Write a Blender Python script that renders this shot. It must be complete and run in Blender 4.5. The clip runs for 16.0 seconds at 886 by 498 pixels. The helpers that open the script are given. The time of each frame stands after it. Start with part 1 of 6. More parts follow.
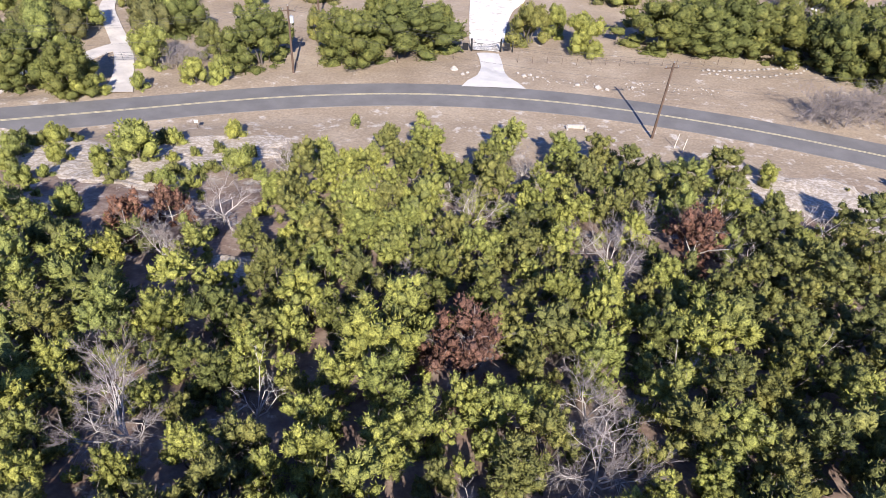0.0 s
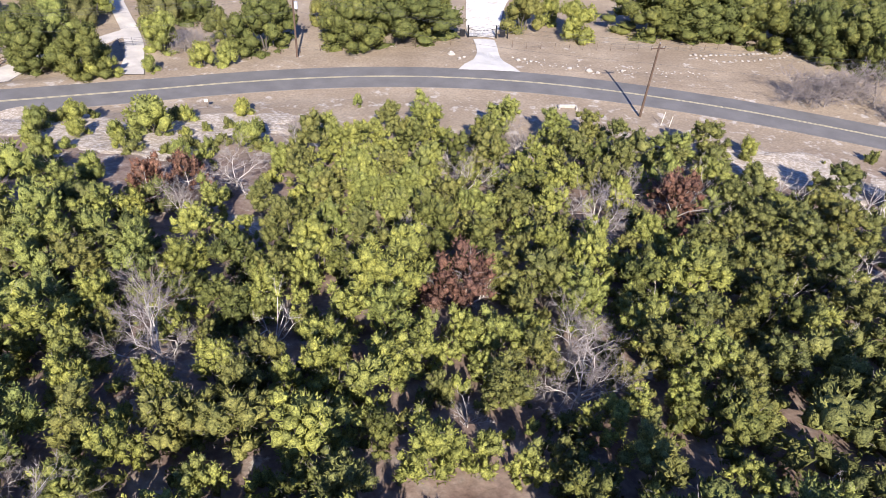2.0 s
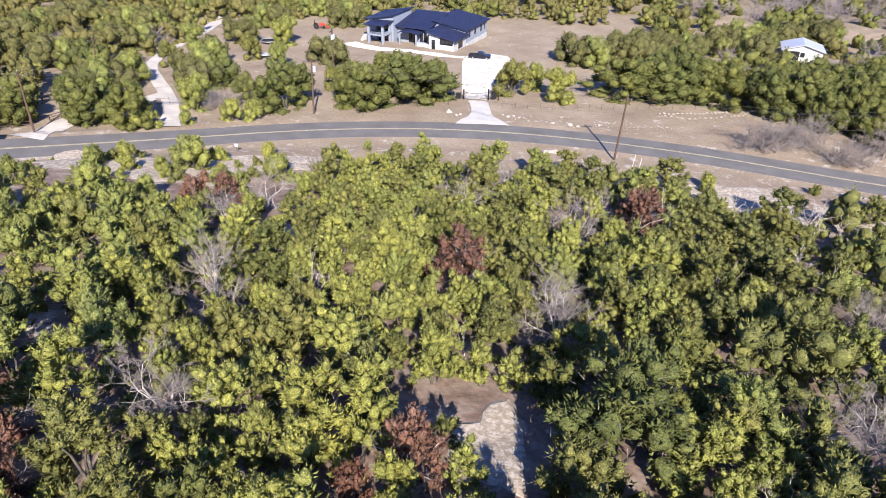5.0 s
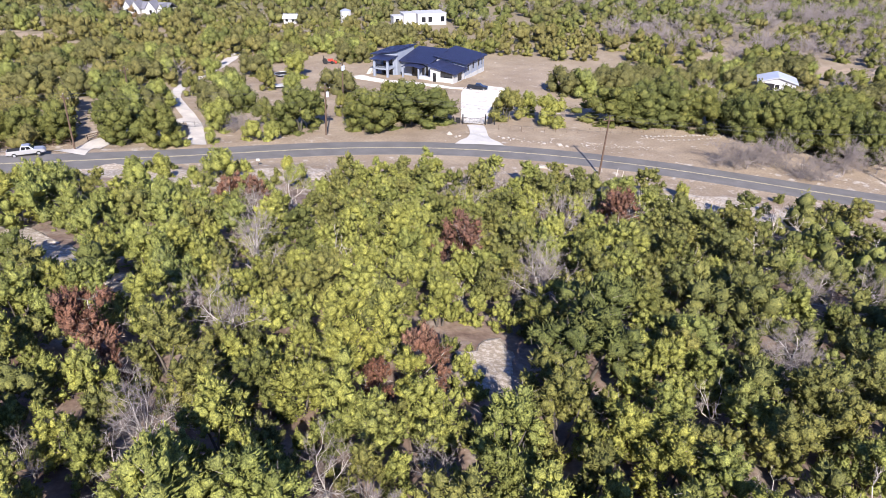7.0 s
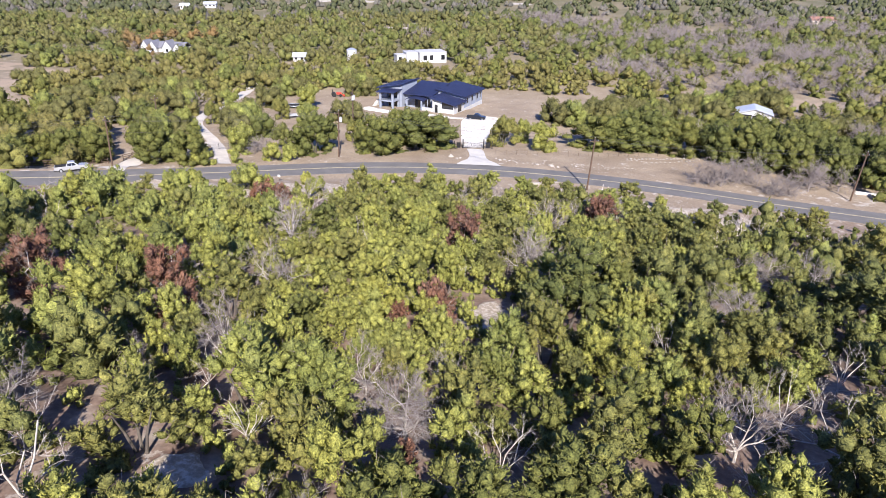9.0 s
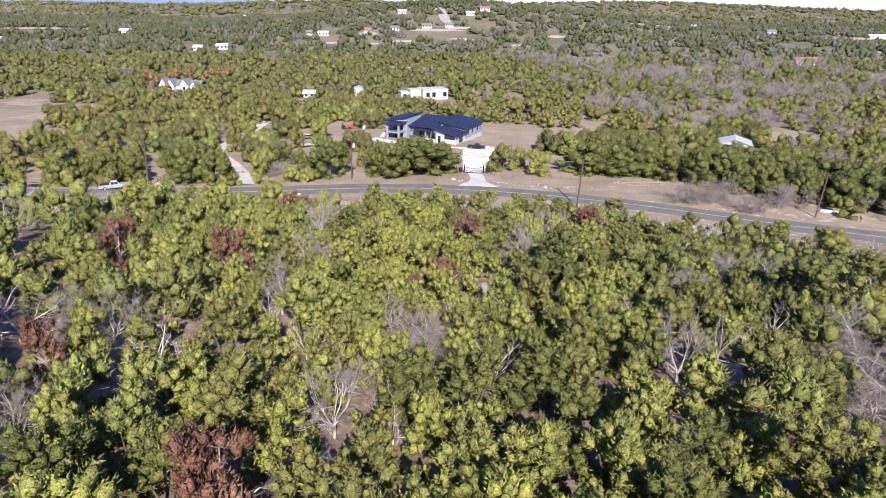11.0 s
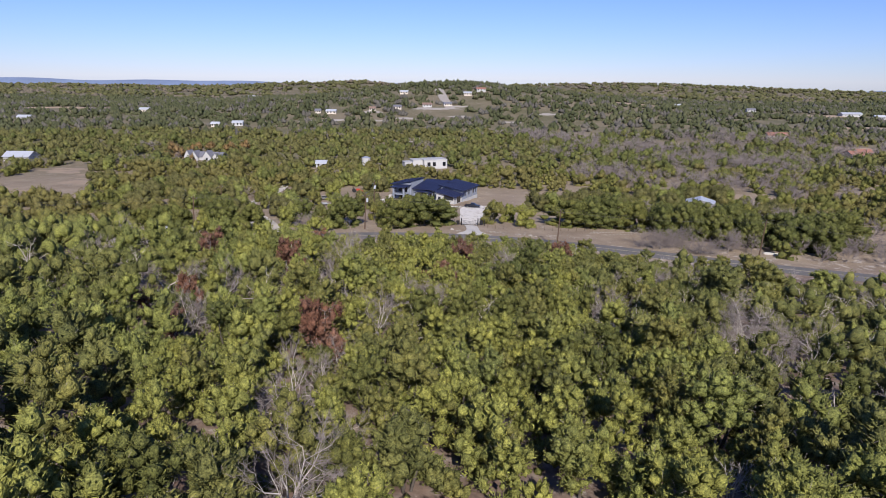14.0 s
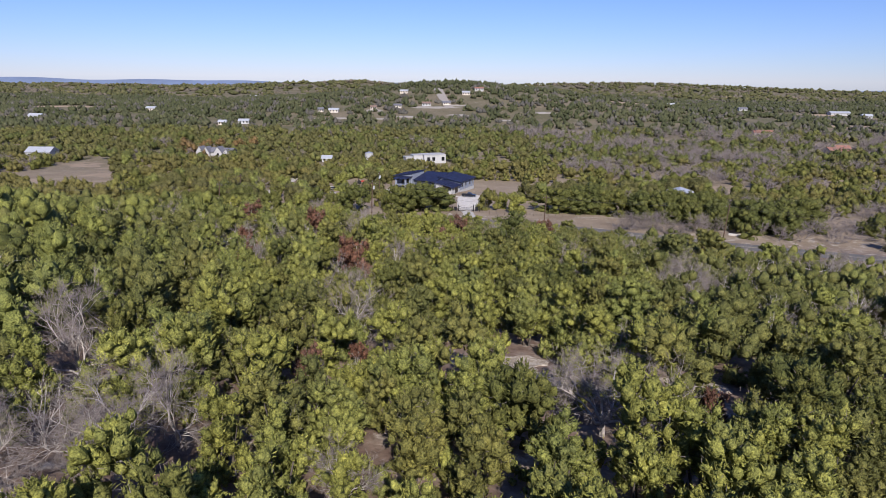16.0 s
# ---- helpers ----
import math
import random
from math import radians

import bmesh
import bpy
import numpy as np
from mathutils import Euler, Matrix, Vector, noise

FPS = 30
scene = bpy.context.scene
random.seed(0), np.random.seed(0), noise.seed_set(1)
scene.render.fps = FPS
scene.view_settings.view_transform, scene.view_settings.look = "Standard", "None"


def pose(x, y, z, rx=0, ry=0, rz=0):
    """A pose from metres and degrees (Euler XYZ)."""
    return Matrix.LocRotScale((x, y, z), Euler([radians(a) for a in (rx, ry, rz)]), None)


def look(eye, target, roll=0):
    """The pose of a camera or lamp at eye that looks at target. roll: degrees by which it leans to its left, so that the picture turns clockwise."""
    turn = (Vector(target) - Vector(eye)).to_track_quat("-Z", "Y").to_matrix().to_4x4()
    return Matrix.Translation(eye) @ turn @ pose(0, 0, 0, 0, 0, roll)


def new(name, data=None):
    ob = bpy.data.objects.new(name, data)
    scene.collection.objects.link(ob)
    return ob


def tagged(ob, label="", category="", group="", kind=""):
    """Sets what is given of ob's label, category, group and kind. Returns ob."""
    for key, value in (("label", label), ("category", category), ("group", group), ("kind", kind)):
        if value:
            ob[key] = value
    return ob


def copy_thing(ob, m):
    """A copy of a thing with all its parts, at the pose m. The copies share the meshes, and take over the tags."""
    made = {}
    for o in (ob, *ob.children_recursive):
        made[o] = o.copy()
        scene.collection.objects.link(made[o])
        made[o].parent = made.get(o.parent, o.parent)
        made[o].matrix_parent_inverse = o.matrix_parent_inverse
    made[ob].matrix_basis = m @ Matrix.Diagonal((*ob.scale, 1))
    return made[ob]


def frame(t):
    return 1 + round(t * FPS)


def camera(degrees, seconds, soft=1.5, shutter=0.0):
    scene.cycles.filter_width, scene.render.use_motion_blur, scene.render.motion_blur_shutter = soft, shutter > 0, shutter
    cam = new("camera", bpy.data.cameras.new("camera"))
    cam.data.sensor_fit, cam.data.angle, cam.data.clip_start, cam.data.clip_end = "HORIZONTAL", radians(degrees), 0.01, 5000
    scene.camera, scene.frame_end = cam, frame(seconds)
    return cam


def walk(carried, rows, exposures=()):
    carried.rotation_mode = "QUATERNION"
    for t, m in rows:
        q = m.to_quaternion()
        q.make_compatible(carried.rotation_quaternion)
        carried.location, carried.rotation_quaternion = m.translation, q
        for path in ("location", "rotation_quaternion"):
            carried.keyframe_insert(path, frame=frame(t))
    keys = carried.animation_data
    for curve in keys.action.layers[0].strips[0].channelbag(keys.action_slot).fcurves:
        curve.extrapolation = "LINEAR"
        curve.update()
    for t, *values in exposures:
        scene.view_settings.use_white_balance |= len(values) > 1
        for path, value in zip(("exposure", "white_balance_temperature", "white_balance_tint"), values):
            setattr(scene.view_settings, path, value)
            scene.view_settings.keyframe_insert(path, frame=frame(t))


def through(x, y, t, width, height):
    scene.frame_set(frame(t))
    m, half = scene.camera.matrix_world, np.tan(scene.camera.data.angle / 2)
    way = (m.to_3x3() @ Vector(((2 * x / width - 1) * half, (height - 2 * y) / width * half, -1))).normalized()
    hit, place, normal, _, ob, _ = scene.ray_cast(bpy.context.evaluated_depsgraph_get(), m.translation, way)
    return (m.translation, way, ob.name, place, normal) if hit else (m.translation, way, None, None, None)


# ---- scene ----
cam = camera(69.17, 16.0, soft=0.6)
# seconds, eye, target, roll
PATH = [
    (0, (-0.000, -0.002, 38.149), (0.022, 7.759, 31.843), 0.61),
    (0.5, (0.002, -1.095, 38.129), (0.030, 6.666, 31.823), 0.61),
    (1, (-0.011, -2.368, 38.106), (0.025, 5.392, 31.799), 0.57),
    (1.5, (-0.034, -3.780, 38.064), (0.013, 3.981, 31.758), 0.61),
    (2, (-0.071, -5.309, 38.004), (-0.012, 2.449, 31.694), 0.62),
    (2.5, (-0.124, -6.964, 37.947), (-0.054, 0.876, 31.740), 0.64),
    (3, (-0.174, -8.824, 37.899), (-0.095, -0.895, 31.805), 0.63),
    (3.5, (-0.215, -10.804, 37.882), (-0.130, -2.660, 32.080), 0.65),
    (4, (-0.246, -12.987, 37.869), (-0.160, -4.648, 32.350), 0.58),
    (4.2, (-0.259, -13.912, 37.865), (-0.173, -5.572, 32.349), 0.56),
    (6.3, (-0.590, -25.024, 37.735), (-0.494, -16.233, 32.970), 0.53),
    (6.5, (-0.629, -26.072, 37.775), (-0.534, -17.279, 33.014), 0.50),
    (7, (-0.730, -28.789, 37.885), (-0.632, -19.987, 33.142), 0.54),
    (7.5, (-0.876, -31.593, 37.983), (-0.770, -22.752, 33.311), 0.57),
    (8, (-1.052, -34.512, 38.036), (-0.941, -25.618, 33.465), 0.62),
    (8.5, (-1.286, -37.506, 38.031), (-1.170, -28.451, 33.788), 0.66),
    (9, (-1.528, -40.640, 37.988), (-1.410, -31.569, 33.779), 0.65),
    (9.2, (-1.622, -41.933, 37.972), (-1.502, -32.862, 33.765), 0.65),
    (11.3, (-2.402, -55.895, 38.113), (-2.296, -46.557, 34.538), 0.64),
    (11.5, (-2.444, -57.414, 38.114), (-2.339, -48.058, 34.584), 0.67),
    (12, (-2.537, -61.351, 38.111), (-2.432, -51.959, 34.678), 0.67),
    (12.5, (-2.599, -65.395, 38.118), (-2.490, -56.002, 34.689), 0.63),
    (13, (-2.647, -69.593, 38.106), (-2.541, -60.061, 35.085), 0.63),
    (13.5, (-2.701, -73.958, 38.053), (-2.594, -64.295, 35.479), 0.59),
    (14, (-2.772, -78.391, 38.015), (-2.657, -68.727, 35.448), 0.56),
    (14.5, (-2.842, -83.025, 37.992), (-2.718, -73.362, 35.421), 0.62),
    (15, (-2.895, -87.799, 37.975), (-2.765, -78.136, 35.404), 0.65),
    (15.5, (-2.917, -92.776, 37.970), (-2.785, -83.113, 35.399), 0.59),
    (16, (-2.931, -97.944, 37.988), (-2.800, -88.281, 35.417), 0.58),
]
# the clip's camera stops down as the bright sky comes into view
EXPOSURES = ((0.0, 1.22, 6500, 15), (9.0, 1.2, 6450, 15), (12.0, 1.02, 6400, 15), (13.0, 0.88, 6350, 15), (13.5, 0.54, 6300, 15), (14.0, 0.34, 6450, 15), (16.0, 0.29, 6450, 15))
walk(cam, [(t, look(eye, target, roll)) for t, eye, target, roll in PATH], EXPOSURES)
# ---- where the trees stand: x, y, width of the crown ----
JUNIPERS_A = [(7.5, 64.8, 5.8), (-5.9, 63.9, 4.4), (-1.8, 63.8, 5.7), (17.4, 62.5, 5), (13.5, 62, 5.6), (20.2, 60.3, 4.3), (31, 59.6, 5.5), (-32.4, 59, 6.4), (26.2, 58.3, 6), (-7.2, 57.2, 4.1), (-20.1, 56, 4.6), (14.3, 55.4, 4.6), (25.2, 54.8, 4.6), (-10.8, 54.3, 4.5), (19, 53.3, 4.5), (-54.5, 53.1, 3.4), (57.6, 52.1, 4.7), (-26.3, 51.6, 2.7), (28.6, 51.6, 5), (53.5, 51.6, 3.9), (-16.2, 51.1, 3.2), (9.6, 50.9, 4.3), (41.3, 50.4, 5.5), (12, 48.6, 4.2), (-4.8, 48.4, 4.6), (-8.3, 48.1, 4.6), (5.6, 47.5, 3.6), (28.4, 45.7, 4.6), (-32.2, 45.4, 3.4), (32.7, 45, 4.5), (-36.8, 44.9, 3.4), (-21.5, 44.6, 1.9)]
JUNIPERS_B = [(36.1, 44.5, 4.5), (-3, 43.4, 4.3), (6.6, 43, 4.3), (-10.4, 42.6, 4.2), (-6.6, 41.4, 4.2), (36.4, 41.3, 4.3), (3.2, 41.1, 3.7), (-15.3, 40.7, 3.2), (-32.1, 40.4, 3.6), (28.6, 40.4, 4.2), (44.8, 39, 4.1), (-0.9, 38.6, 4), (-3.6, 38.5, 3.5), (-38.8, 38.3, 3.8), (50.4, 38.3, 4.7), (24.8, 38.2, 4.1), (31.1, 38, 4.5), (-8.9, 37.3, 3), (17.5, 36.9, 4), (21.5, 36.7, 3.5), (-24.5, 36.3, 2.5), (27.3, 35.5, 3.5), (-17.2, 35.4, 3.3), (-26.6, 34.9, 4), (-5.8, 34.6, 3.7), (-34.2, 34.5, 4.2), (9.1, 34.2, 3.7), (-40.7, 34.1, 4.8), (-12.1, 34, 3.6), (37.4, 32.6, 3.7), (68, 32.3, 6.4), (30.4, 32.1, 4.5)]
JUNIPERS_C = [(-9.1, 31.9, 4.2), (24.2, 31.1, 4), (-42.9, 31, 4.6), (52.8, 30.1, 7.2), (17.8, 30, 5.7), (-27.7, 29.6, 4.5), (7.4, 28.9, 4.8), (-36.2, 28.9, 3.9), (-17.5, 28.5, 3.6), (-39.7, 28.5, 3.3), (-8.6, 28, 3.2), (30, 28, 5.2), (-20.1, 27.4, 3.8), (-23.7, 26.6, 3.7), (9.9, 26.6, 4.2), (-4.1, 26.2, 5.1), (-11.4, 25.4, 3.4), (5.5, 25.3, 2.8), (-19.9, 25.1, 1.3), (-18.6, 25.1, 1.5), (17.2, 24.7, 3.8), (19.9, 24.5, 3.1), (26, 24.5, 3.8), (13.2, 23.8, 3.4), (-8.3, 23.4, 1.6), (-21.5, 23.3, 2.8), (-2.9, 22.9, 3.5), (3.5, 22.3, 3.8), (-13.8, 21.1, 1.8), (21.2, 21, 4.1), (-33.1, 21, 3), (-0.6, 20.5, 3)]
JUNIPERS_D = [(-6.5, 20.4, 3.3), (16.1, 20.3, 4), (5.8, 20.1, 3.3), (2.8, 19.8, 2.1), (-22.4, 19.8, 3.9), (-2.8, 19.1, 3.5), (-9.9, 18.4, 3.1), (-20, 18.2, 2.8), (17.6, 18.2, 3.5), (-28.6, 18.2, 3.3), (-12.2, 18, 2.8), (3.8, 18, 3.1), (25.4, 17.9, 4.4), (14.3, 17.8, 2.9), (-6.1, 17.7, 3.3), (-35.8, 17.6, 2.8), (29.8, 17.5, 3.9), (-0.1, 17.3, 2.2), (-8.4, 16.8, 2.4), (-15, 16.5, 2.4), (-23.8, 16.5, 3.7), (-10.2, 16, 3.1), (-18.9, 15.8, 2.6), (33, 14.3, 2.8), (-0.5, 12.5, 3.5), (-20, 12.3, 3.8), (-30.5, 12, 3.7), (45.7, 11.8, 7.3), (38.5, 10.8, 7.9), (-22.6, 10.3, 2.4), (3.6, 10.3, 3.8), (-27.2, 9.9, 3.2)]
JUNIPERS_E = [(-24.9, 9.9, 3.2), (-4.2, 9.8, 3.7), (17.7, 9.4, 4.6), (-28.5, 7.4, 3.8), (-6.6, 6, 4.1), (14, 5.5, 3.8), (-12.7, 4.8, 2.2), (20.8, 4.8, 3.4), (-9.3, 4.5, 2.6), (27.9, 4.3, 3.4), (16.9, 3.9, 3.3), (-7, 3.7, 2.9), (-17.1, 2.7, 3.8), (22.3, 2, 3.9), (-24.4, 1.6, 2), (-2.1, 1.4, 2.7), (-26.6, 0.7, 4.3), (18.4, 0.1, 4.1), (-14, -0.3, 4.2), (13, -0.3, 3.7), (-8.6, -0.4, 3.6), (23.2, -0.8, 4), (-33.7, -1, 3.6), (6.5, -1.3, 3.9), (-0.9, -1.5, 3.2), (9.5, -2.5, 3.8), (44.3, -2.9, 3.7), (-4.2, -3.1, 3.3), (18.6, -3.1, 3.8), (-18.2, -3.3, 2.7), (3.1, -3.4, 4.2), (23.4, -3.5, 3.4)]
JUNIPERS_F = [(-6.2, -3.8, 2.1), (-11.8, -4.3, 3.5), (-9.4, -4.4, 1.8), (-22.4, -4.4, 1.7), (11.3, -5, 3.3), (14.2, -5.2, 3.5), (7.6, -5.3, 2.9), (-19.2, -5.4, 2.5), (2.8, -6.5, 2.8), (-9.8, -6.7, 2.7), (-4.1, -6.7, 2.2), (-12.3, -6.9, 2.7), (-17.1, -7.1, 2.1), (-7.9, -7.2, 2.2), (-28.8, -7.2, 3.8), (-19.4, -8.8, 2), (-8.2, -10.2, 4.7), (-12, -10.5, 5.2), (-16.7, -14.6, 4.4), (23.9, -15.4, 4.9), (-25.5, -16.1, 2.8), (19.9, -16.5, 5.7), (10.4, -19.9, 4), (-16.6, -21.8, 3.4), (-12.6, -22.8, 4.6), (16.1, -24, 3.3), (-29.8, -26.2, 3.8), (18, -26.3, 4.7), (7, -27, 4.2), (10.2, -27.2, 3.5), (-17.2, -27.4, 3.7), (2.3, -28.1, 4.1)]
JUNIPERS_G = [(-0.7, -28.4, 3.7), (-5.2, -28.8, 3.3), (19.5, -30.2, 4.7), (-26.5, -32.4, 2.9), (3.8, -32.8, 4), (15.1, -33.4, 4), (-5.2, -33.7, 3.6), (22.2, -33.8, 3.3), (-0.6, -36.2, 3.3), (12.2, -36.4, 3.1), (-22.9, -36.5, 3.2), (-7.1, -36.5, 3.9), (-14.8, -37, 3.2), (-20.4, -37.2, 2.6), (1.2, -37.6, 3.2), (18.3, -38.3, 3.5), (13.2, -38.8, 3.2), (-17.2, -39.3, 2.7), (-4, -39.3, 3.3), (8.9, -39.6, 3.3), (5.4, -40, 3.3), (-1.4, -40.7, 3.2), (2, -40.7, 3.2), (15.8, -40.9, 5.3), (-17.4, -42.6, 2.9), (-14.5, -42.7, 2.7), (-19.2, -43.5, 3), (21.3, -48, 5.7), (30.7, -48.3, 5.7), (4.7, -49.1, 4.1), (-4.2, -50.3, 4), (7.4, -51, 3.1)]
JUNIPERS_H = [(15, -52, 4.8), (23.2, -55, 4.5), (-6, -56.1, 3.2), (-10.9, -57.5, 3.8), (-8.3, -58, 2.3), (25.3, -58.2, 4.6), (5.3, -58.4, 2.7), (17.6, -59.4, 4.5), (14.1, -60.6, 2.2), (-16.3, -60.8, 3.5), (-17.9, -64.1, 3.8), (-13.7, -64.6, 2.9), (-3.2, -65.1, 2.9), (-6.7, -67.2, 3), (-4.6, -68, 3.5), (-9.1, -68.2, 2.3), (-1.4, -68.7, 3.7), (-22.3, -69.3, 2.7), (13.2, -69.7, 3.4), (-10.7, -71, 2.9), (15.4, -71.7, 3.4), (17.8, -71.7, 2.9), (9.5, -71.8, 3.7), (-7.2, -72.1, 3.1), (-3.9, -73.6, 3.1), (2.4, -73.8, 3.1), (-11.6, -74.1, 2.4), (5.9, -74.1, 2.7), (-1.1, -74.8, 3), (-9, -75.2, 2.7), (-11.6, -76.2, 1.3)]
JUNIPERS = JUNIPERS_A + JUNIPERS_B + JUNIPERS_C + JUNIPERS_D + JUNIPERS_E + JUNIPERS_F + JUNIPERS_G + JUNIPERS_H
BUSHES = [(-10.8, 71.8, 1.8), (-24.1, 66.5, 2.9), (-30, 63.8, 2.5), (37, 62.1, 2.9), (-41.7, 61, 3.3), (-26.9, 60.7, 1.5), (-28.6, 58.9, 1.5), (-44.3, 58.2, 3.5), (-35.6, 57.6, 2.6), (-39.4, 56.7, 2.6), (34.4, 54.9, 2.9), (-43.2, 54.9, 2.7), (-33.6, 53.9, 2.2), (-38.7, 53.2, 1.7), (-39.9, 51.5, 2.7), (-49.3, 50.2, 3.3)]
OAKS = [(4.6, 57.8, 4.7), (3.2, 33.1, 4), (14.5, 29.6, 3.8), (-14.3, 28.7, 3.9), (23, 27.1, 4), (-13.2, 23.9, 3.5), (9.3, 5.8, 7.2), (4.7, -18.2, 5.1), (0, -19.8, 4.5), (-3.9, -20.5, 4.8), (13.1, -24.4, 3.3), (-14.4, -30.5, 3.8), (-18.7, -31.8, 4), (9.7, -34.9, 3.8), (5, -35.2, 3.5), (-6.9, -41.7, 3.6), (-0.3, -53.2, 6.3), (-15, -56, 4.3), (-21.4, -61.7, 3.1), (17.6, -65.6, 3.8), (21.3, -66.4, 3.4)]
BARE_A = [(8.6, 59.1, 3.6), (-16, 57.1, 2.9), (18.3, 47.8, 3.2), (2.2, 45.9, 4.5), (-19, 45.1, 4.4), (8.5, 40, 2.1), (14, 39.6, 5), (-21.4, 38, 3), (-2.9, 34.2, 2.9), (82.7, 25.9, 9.1), (8.5, 22.8, 3.6), (35, 22.6, 5.3), (39.5, 21.4, 3.7), (-15.9, 19.3, 5), (8, 18.1, 4.5), (65.5, 11, 10.1), (-46.6, 9.8, 4.1), (-19.6, 9.7, 2.4), (24.7, 7.7, 7.2), (-15, 6.7, 4.5), (-15.3, -4.9, 3.7), (34.8, -4.9, 9.4), (-1, -6.1, 2.3), (-19.9, -6.8, 1.9), (-5.9, -7.2, 3), (-40.3, -10.1, 4.1), (16.3, -11.4, 4.6), (-3.2, -11.5, 6), (32.6, -11.9, 4.2), (-24.9, -13.8, 3.8), (-30.6, -14.9, 6.6), (36.9, -16.5, 3.8)]
BARE_B = [(27.2, -17.3, 2.9), (31.4, -17.6, 5.5), (-8, -23.6, 3.7), (27.4, -26, 5.2), (-23.4, -27.1, 3), (13.5, -34.5, 1.6), (-9.2, -34.9, 2.5), (40.3, -36.4, 4.1), (-10.5, -38.6, 2.3), (30, -41.3, 3.2), (-10.9, -43.6, 3.5), (-7.7, -48.2, 2.3), (-9, -54.6, 4.7), (-23.7, -63.2, 4.2), (5.9, -66.9, 5.7), (-14.5, -72, 3.3), (-17.4, -75.4, 3.7), (-6.4, -76.2, 2.2)]
BARE = BARE_A + BARE_B
BROWN = [(-23.4, 44.9, 3.2), (22, 43.5, 5.6), (-25.3, 41.4, 4.3), (1.7, 26.6, 4.9), (-1.6, 4.1, 3.3), (-32.8, 4.1, 4.8), (-22, 3.6, 4.2), (-4.4, 1.9, 2.1), (-19.7, 1.3, 1.7), (-26.9, -18.4, 2.7), (-29.5, -23.4, 2), (-23.5, -30.9, 2.4), (-11.5, -32.4, 4.3), (-7.8, -59.7, 1.5), (-10.3, -64.1, 2.1), (13.2, -64.8, 2), (-3.0, -15.0, 1.7)]
FAR_JUNIPERS_A = [(-158.9, 225.7, 11.3), (-17.5, 203, 16.7), (-62.5, 191.2, 11.9), (-74, 190, 9.9), (-36.2, 188.3, 15.8), (-135.6, 177.4, 11.2), (-26.6, 172.2, 11), (-47.1, 169.3, 10.9), (-96.6, 169, 14.5), (104.1, 162.2, 12.5), (91.2, 161.2, 12.4), (-78.6, 159, 13.8), (-99.7, 156.4, 13.6), (76.3, 152.2, 15.3), (-49.9, 146.9, 9), (-38.2, 145.4, 8.1), (107.6, 145.2, 4.9), (-102.3, 144.8, 11.3), (79.1, 144.4, 9.8), (58.7, 141.9, 16.1), (47, 140.2, 15.9), (-59.2, 140.1, 6.3), (-75.4, 137.5, 14), (34.6, 134.2, 12.4), (-42.3, 127.9, 5.9), (-24.4, 126.6, 8.8), (104.6, 123.4, 11.7), (-49.5, 121.9, 8.6), (-34.4, 120.8, 5.7), (-94.7, 119.1, 11.2), (-57.1, 119, 5.6), (-77.1, 117, 12.5)]
FAR_JUNIPERS_B = [(19.2, 109.6, 5.4), (85.8, 108.7, 10.8), (14, 104.7, 7.8), (-58.8, 104.4, 7.7), (-44.4, 103.3, 10.2), (-20.2, 103, 5.1), (22.7, 101.9, 7.9), (-61.1, 97.4, 9.8), (-33.7, 92.4, 6), (-41.6, 88.8, 7)]
FAR_JUNIPERS = FAR_JUNIPERS_A + FAR_JUNIPERS_B
FAR_BUSHES = [(-40.3, 77.9, 2.7), (-30.9, 76.9, 3.7), (-34.2, 75.1, 4.7), (-44.9, 74.7, 3.2), (-46.9, 72.6, 3.9)]
FAR_OAKS = [(37.1, 105.5, 14.4), (72.8, 104.2, 14.4), (48.5, 104.1, 11.7), (64.1, 100.6, 14), (-5.9, 98, 14.9), (-93, 96, 7.3), (-14.2, 93.4, 10.8), (-27, 91.2, 9.5), (-56.3, 81.1, 9.9), (-66.5, 79.7, 7), (-48.6, 79.3, 8.1), (-71.6, 79.2, 7), (-75.8, 77.3, 6.9), (-79.3, 74.4, 6.2)]
FAR_BARE = [(104.2, 113.3, 8.3), (-37.8, 89.6, 4.7), (59.9, 79.8, 7.7), (72.9, 77.1, 12), (51.8, 75.1, 7.5), (62.5, 69.5, 6.1)]
FAR_BROWN = [(85.2, 80, 6.1)]


# ---- the lie of the land ----
PROFILE_Y = (-400, -200, -100, -56, -20, 13, 33, 50, 60, 70, 78, 88, 95, 108, 140, 165, 200, 250, 300, 390, 450, 560, 700, 800, 900, 1100, 1500, 2000, 2600, 3400, 5000)
PROFILE_Z = (52, 37, 24, 18.3, 13.3, 8.8, 4.8, 1.8, 0.2, -1.0, -1.5, -1.5, -2.0, -2.6, -4.5, -5.5, -6.0, -6.5, -6.0, -5.0, -4.5, -4.0, -3.5, -3, -3, -3, -4, -8, -22, -60, -130)


